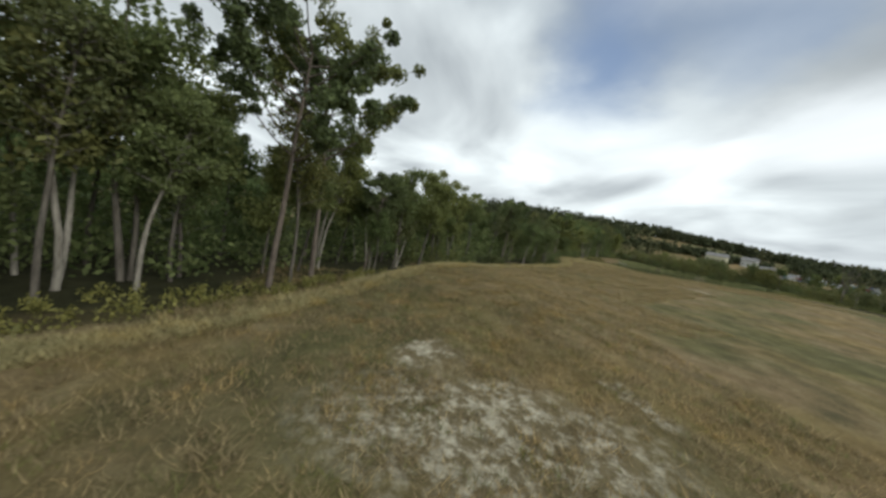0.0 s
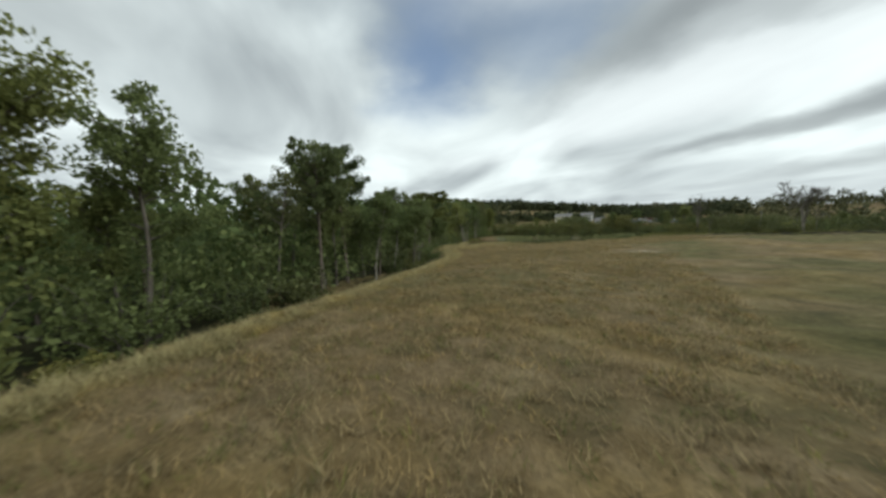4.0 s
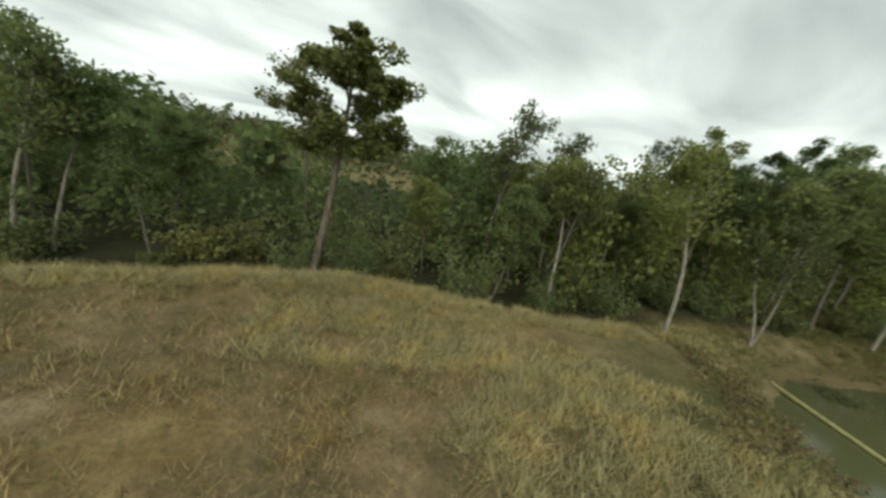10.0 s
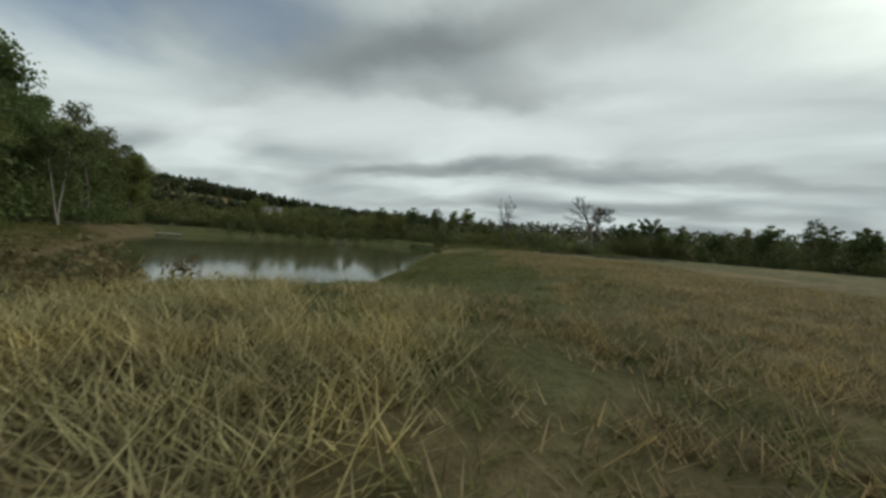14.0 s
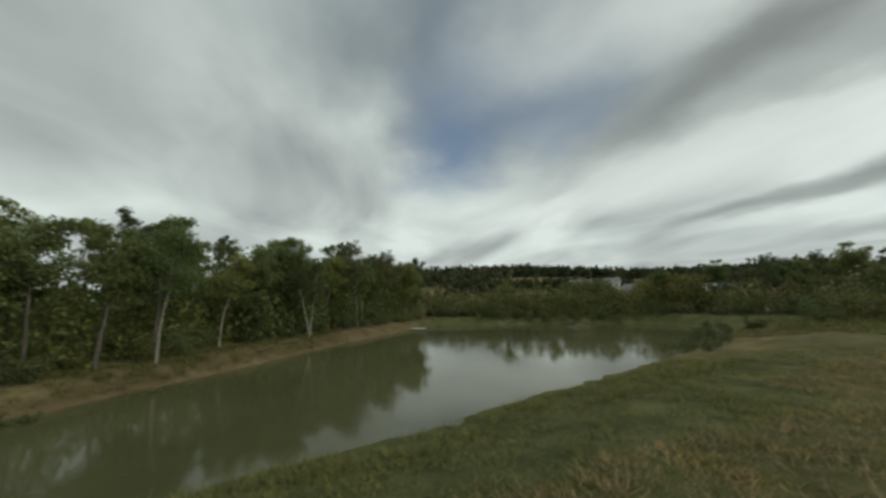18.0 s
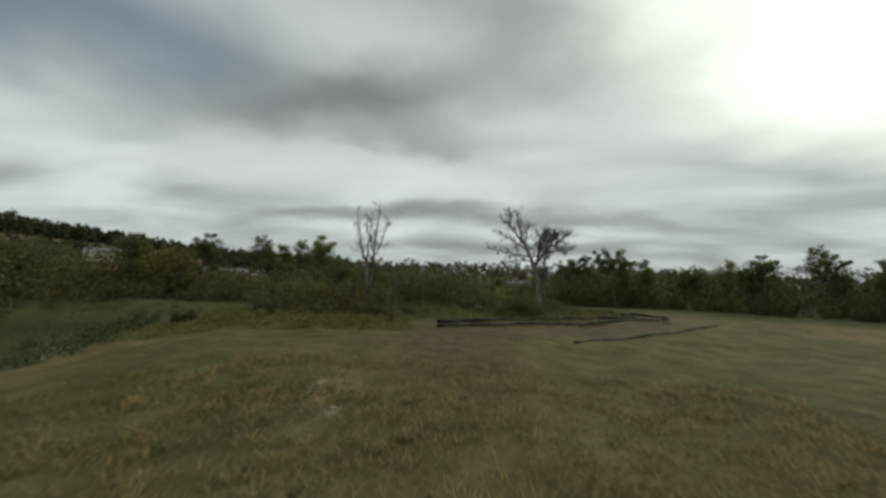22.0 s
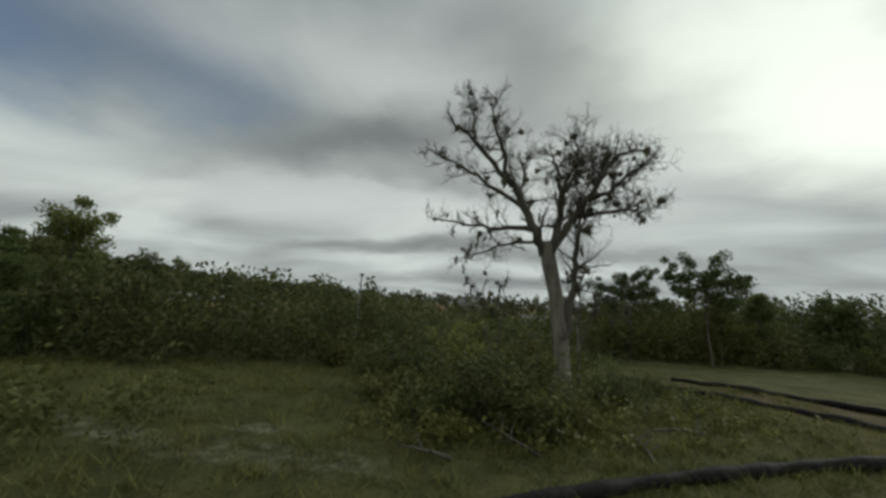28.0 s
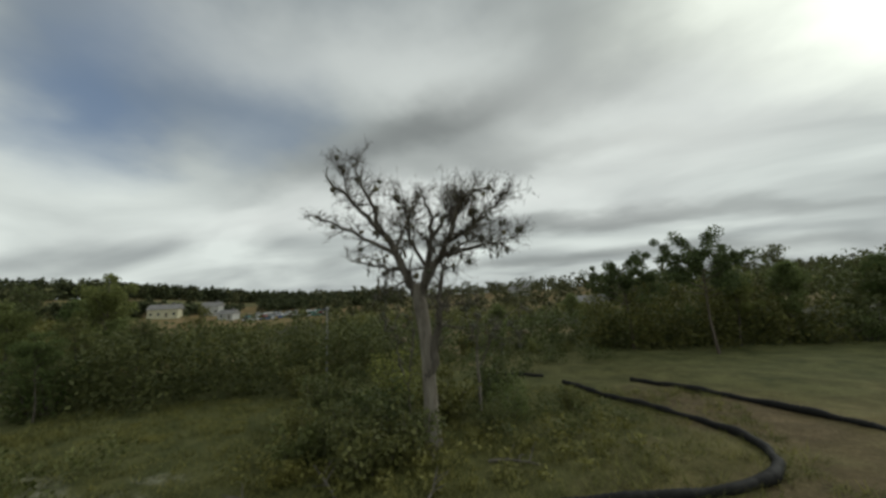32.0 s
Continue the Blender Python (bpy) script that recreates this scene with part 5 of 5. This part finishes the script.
bent_pipe([(-25.4, -76.9, WATER_Z + 0.14), (-22.8, -74.2, WATER_Z + 0.07), (-20.9, -72.2, WATER_Z + 0.05), (-19.0, -71.8, WATER_Z + 0.10), (-16.4, -71.2, WATER_Z + 0.38)], 0.085, YELLOW,
          "floating_pipe", "weathered yellow pipe lying bent at the pond's edge", "pipe")


def box_mesh(bm, x0, x1, y0, y1, z0, z1):
    vs = [bm.verts.new(p) for p in ((x0, y0, z0), (x1, y0, z0), (x1, y1, z0), (x0, y1, z0), (x0, y0, z1), (x1, y0, z1), (x1, y1, z1), (x0, y1, z1))]
    for f in ((0, 3, 2, 1), (4, 5, 6, 7), (0, 1, 5, 4), (1, 2, 6, 5), (2, 3, 7, 6), (3, 0, 4, 7)):
        bm.faces.new([vs[i] for i in f])


def bevelled_box(x0, x1, y0, y1, z0, z1, r=0.02):
    bm = bmesh.new()
    box_mesh(bm, x0, x1, y0, y1, z0, z1)
    bmesh.ops.bevel(bm, geom=list(bm.edges), offset=r, segments=2, affect="EDGES", profile=0.5)
    return bm


def build_raft():
    t = thing("jetty", "small pale wooden jetty at the pond's far bank", "jetty")
    for i in range(9):
        part("plank", bevelled_box(-1.4 + i * 0.31, -1.12 + i * 0.31, -0.6, 0.6, 0.30, 0.35, 0.01), WHITE, t)
    for x in (-1.2, 1.2):
        for y in (-0.5, 0.5):
            part("post", bevelled_box(x - 0.05, x + 0.05, y - 0.05, y + 0.05, -1.4, 0.30, 0.01), TIMBER, t)
    t.location, t.rotation_euler = (-58.6, -46.8, WATER_Z), (0, 0, radians(35))


build_raft()


# ---------------------------------------------------------------- far buildings and parked cars
def house(x, y, turn, w, d, h, wall, group="houses of the village", label="far white house with a pitched grey roof on the slope"):
    t = thing("house", label, "house", group)
    bm = bmesh.new()
    box_mesh(bm, -w / 2, w / 2, -d / 2, d / 2, -1.0, h)
    part("wall", bm, wall, t)
    bm = bmesh.new()
    o, top = 0.5, h + d * 0.32
    v = [bm.verts.new(p) for p in ((-w / 2 - o, -d / 2 - o, h - 0.1), (w / 2 + o, -d / 2 - o, h - 0.1), (w / 2 + o, d / 2 + o, h - 0.1), (-w / 2 - o, d / 2 + o, h - 0.1), (-w / 2 - o, 0, top), (w / 2 + o, 0, top))]
    for f in ((0, 1, 5, 4), (2, 3, 4, 5), (0, 4, 3), (1, 2, 5), (0, 3, 2, 1)):
        bm.faces.new([v[i] for i in f])
    roof = part("roof", bm, ROOF, t)
    bm = bmesh.new()
    box_mesh(bm, w * 0.22, w * 0.22 + 0.8, -0.4, 0.4, top - 0.9, top + 0.9)
    part("chimney", bm, ROOF, roof)
    n = max(2, int(w / 3))
    for i in range(n):
        cx = -w / 2 + w * (i + 0.5) / n
        bm = bmesh.new()
        door = i == n // 2
        box_mesh(bm, cx - 0.5, cx + 0.5, -d / 2 - 0.06, -d / 2 - 0.004, 0.05 if door else 1.0, 2.1)
        leaf = part("door" if door else "window", bm, DARKGLASS if not door else TIMBER, t)
        if not door:
            for a in (cx - 0.57, cx + 0.49):
                bm = bmesh.new()
                box_mesh(bm, a, a + 0.08, -d / 2 - 0.10, -d / 2 - 0.004, 0.92, 2.18)
                part("frame", bm, WHITE, leaf)
            bm = bmesh.new()
            box_mesh(bm, cx - 0.62, cx + 0.62, -d / 2 - 0.16, -d / 2 - 0.004, 0.86, 0.94)
            part("sill", bm, WHITE, leaf)
    t.matrix_basis = pose(x, y, gz(x, y) + 0.2, 0, 0, turn)


def car_paint(name, c):
    m, nt, b = material(name, 0.3)
    b.inputs["Base Color"].default_value = (*c, 1)
    b.inputs["Coat Weight"].default_value = 0.6
    return m


PAINTS = [car_paint("white_paint", (0.72, 0.73, 0.74)), car_paint("silver_paint", (0.45, 0.47, 0.50)), car_paint("blue_paint", (0.08, 0.12, 0.30)), car_paint("green_paint", (0.10, 0.25, 0.20)), car_paint("red_paint", (0.25, 0.03, 0.03))]
TYRE = plain_material("tyre_rubber", (0.01, 0.01, 0.01), (0.03, 0.03, 0.03), 6)


def car(x, y, turn, paint, word):
    t = thing("parked_car", f"{word} car parked on the far slope", "car", "parked cars")
    bm = bevelled_box(-2.1, 2.1, -0.85, 0.85, 0.3, 0.95, 0.12)
    part("body", bm, paint, t)
    bm = bmesh.new()
    v = [bm.verts.new(p) for p in ((-1.6, -0.78, 0.95), (1.0, -0.78, 0.95), (1.0, 0.78, 0.95), (-1.6, 0.78, 0.95), (-1.2, -0.65, 1.5), (0.4, -0.65, 1.5), (0.4, 0.65, 1.5), (-1.2, 0.65, 1.5))]
    for f in ((4, 5, 6, 7), (0, 1, 5, 4), (1, 2, 6, 5), (2, 3, 7, 6), (3, 0, 4, 7)):
        bm.faces.new([v[i] for i in f])
    part("window_band", bm, DARKGLASS, t)
    part("roof_panel", bevelled_box(-1.15, 0.35, -0.62, 0.62, 1.5, 1.54, 0.015), paint, t)
    for wx in (-1.3, 1.3):
        for wy in (-0.8, 0.8):
            bm = bmesh.new()
            bmesh.ops.create_cone(bm, cap_ends=True, segments=14, radius1=0.33, radius2=0.33, depth=0.2)
            bmesh.ops.rotate(bm, verts=bm.verts, matrix=Matrix.Rotation(math.pi / 2, 3, "X"))
            bmesh.ops.translate(bm, verts=bm.verts, vec=(wx, wy, 0.33))
            wheel = part("wheel", bm, TYRE, t)
            bm = bmesh.new()
            bmesh.ops.create_cone(bm, cap_ends=True, segments=12, radius1=0.19, radius2=0.19, depth=0.22)
            bmesh.ops.rotate(bm, verts=bm.verts, matrix=Matrix.Rotation(math.pi / 2, 3, "X"))
            bmesh.ops.translate(bm, verts=bm.verts, vec=(wx, wy, 0.33))
            part("rim", bm, METAL, wheel)
    for wy in (-0.6, 0.6):
        part("headlight", bevelled_box(2.04, 2.13, wy - 0.16, wy + 0.16, 0.62, 0.78, 0.03), METAL, t)
    t.matrix_basis = pose(x, y, gz(x, y), 0, 0, turn)


def polar(yaw, far):
    """A place at a bearing (degrees to the left of +y) and distance from the dead tree's clearing."""
    return 5 - far * math.sin(radians(yaw)), -13 + far * math.cos(radians(yaw))


house(*polar(60, 228), 40, 13, 8, 4.0, CREAM, label="long cream farm building on the far slope")
house(*polar(55, 230), 35, 9, 7, 4.6, WHITE, label="tall white house with a pitched roof below the pasture")
house(*polar(53, 212), 20, 8, 6, 2.8, WHITE)
house(*polar(-2.5, 150), 12, 13, 8, 3.4, WHITE, label="pale house with a brown roof beyond the thicket")
house(*polar(8, 236), -10, 12, 8, 4.0, WHITE, label="pale house among trees beyond the meadow")
rr_ = random.Random(17)
for i in range(46):
    k = rr_.choice((0, 0, 0, 1, 1, 2, 3, 4))
    car(*polar(39 + 12.5 * (i % 16) / 16 + 0.6 * rr_.random(), 200 + 10 * (i // 16) + 3 * rr_.random()), rr_.random() * 180, PAINTS[k], ("white", "silver", "dark blue", "green", "red")[k])


def lamp_post(x, y, h):
    t = thing("lamp_post", "slim pole with a small round head in the thicket", "lamp post")
    w = Wood()
    w.limb([(0, 0, -0.3), (0, 0, h * 0.5), (0, 0, h)], [0.05, 0.045, 0.04], 8)
    part("pole", w.mesh("pole"), METAL, t)
    bm = bmesh.new()
    bmesh.ops.create_uvsphere(bm, u_segments=12, v_segments=8, radius=0.16)
    bmesh.ops.scale(bm, verts=bm.verts, vec=(1, 1, 0.7))
    bmesh.ops.translate(bm, verts=bm.verts, vec=(0, 0, h + 0.08))
    part("head", bm, METAL, t)
    t.location = (x, y, gz(x, y))


lamp_post(-11.5, 7.4, 5.3)
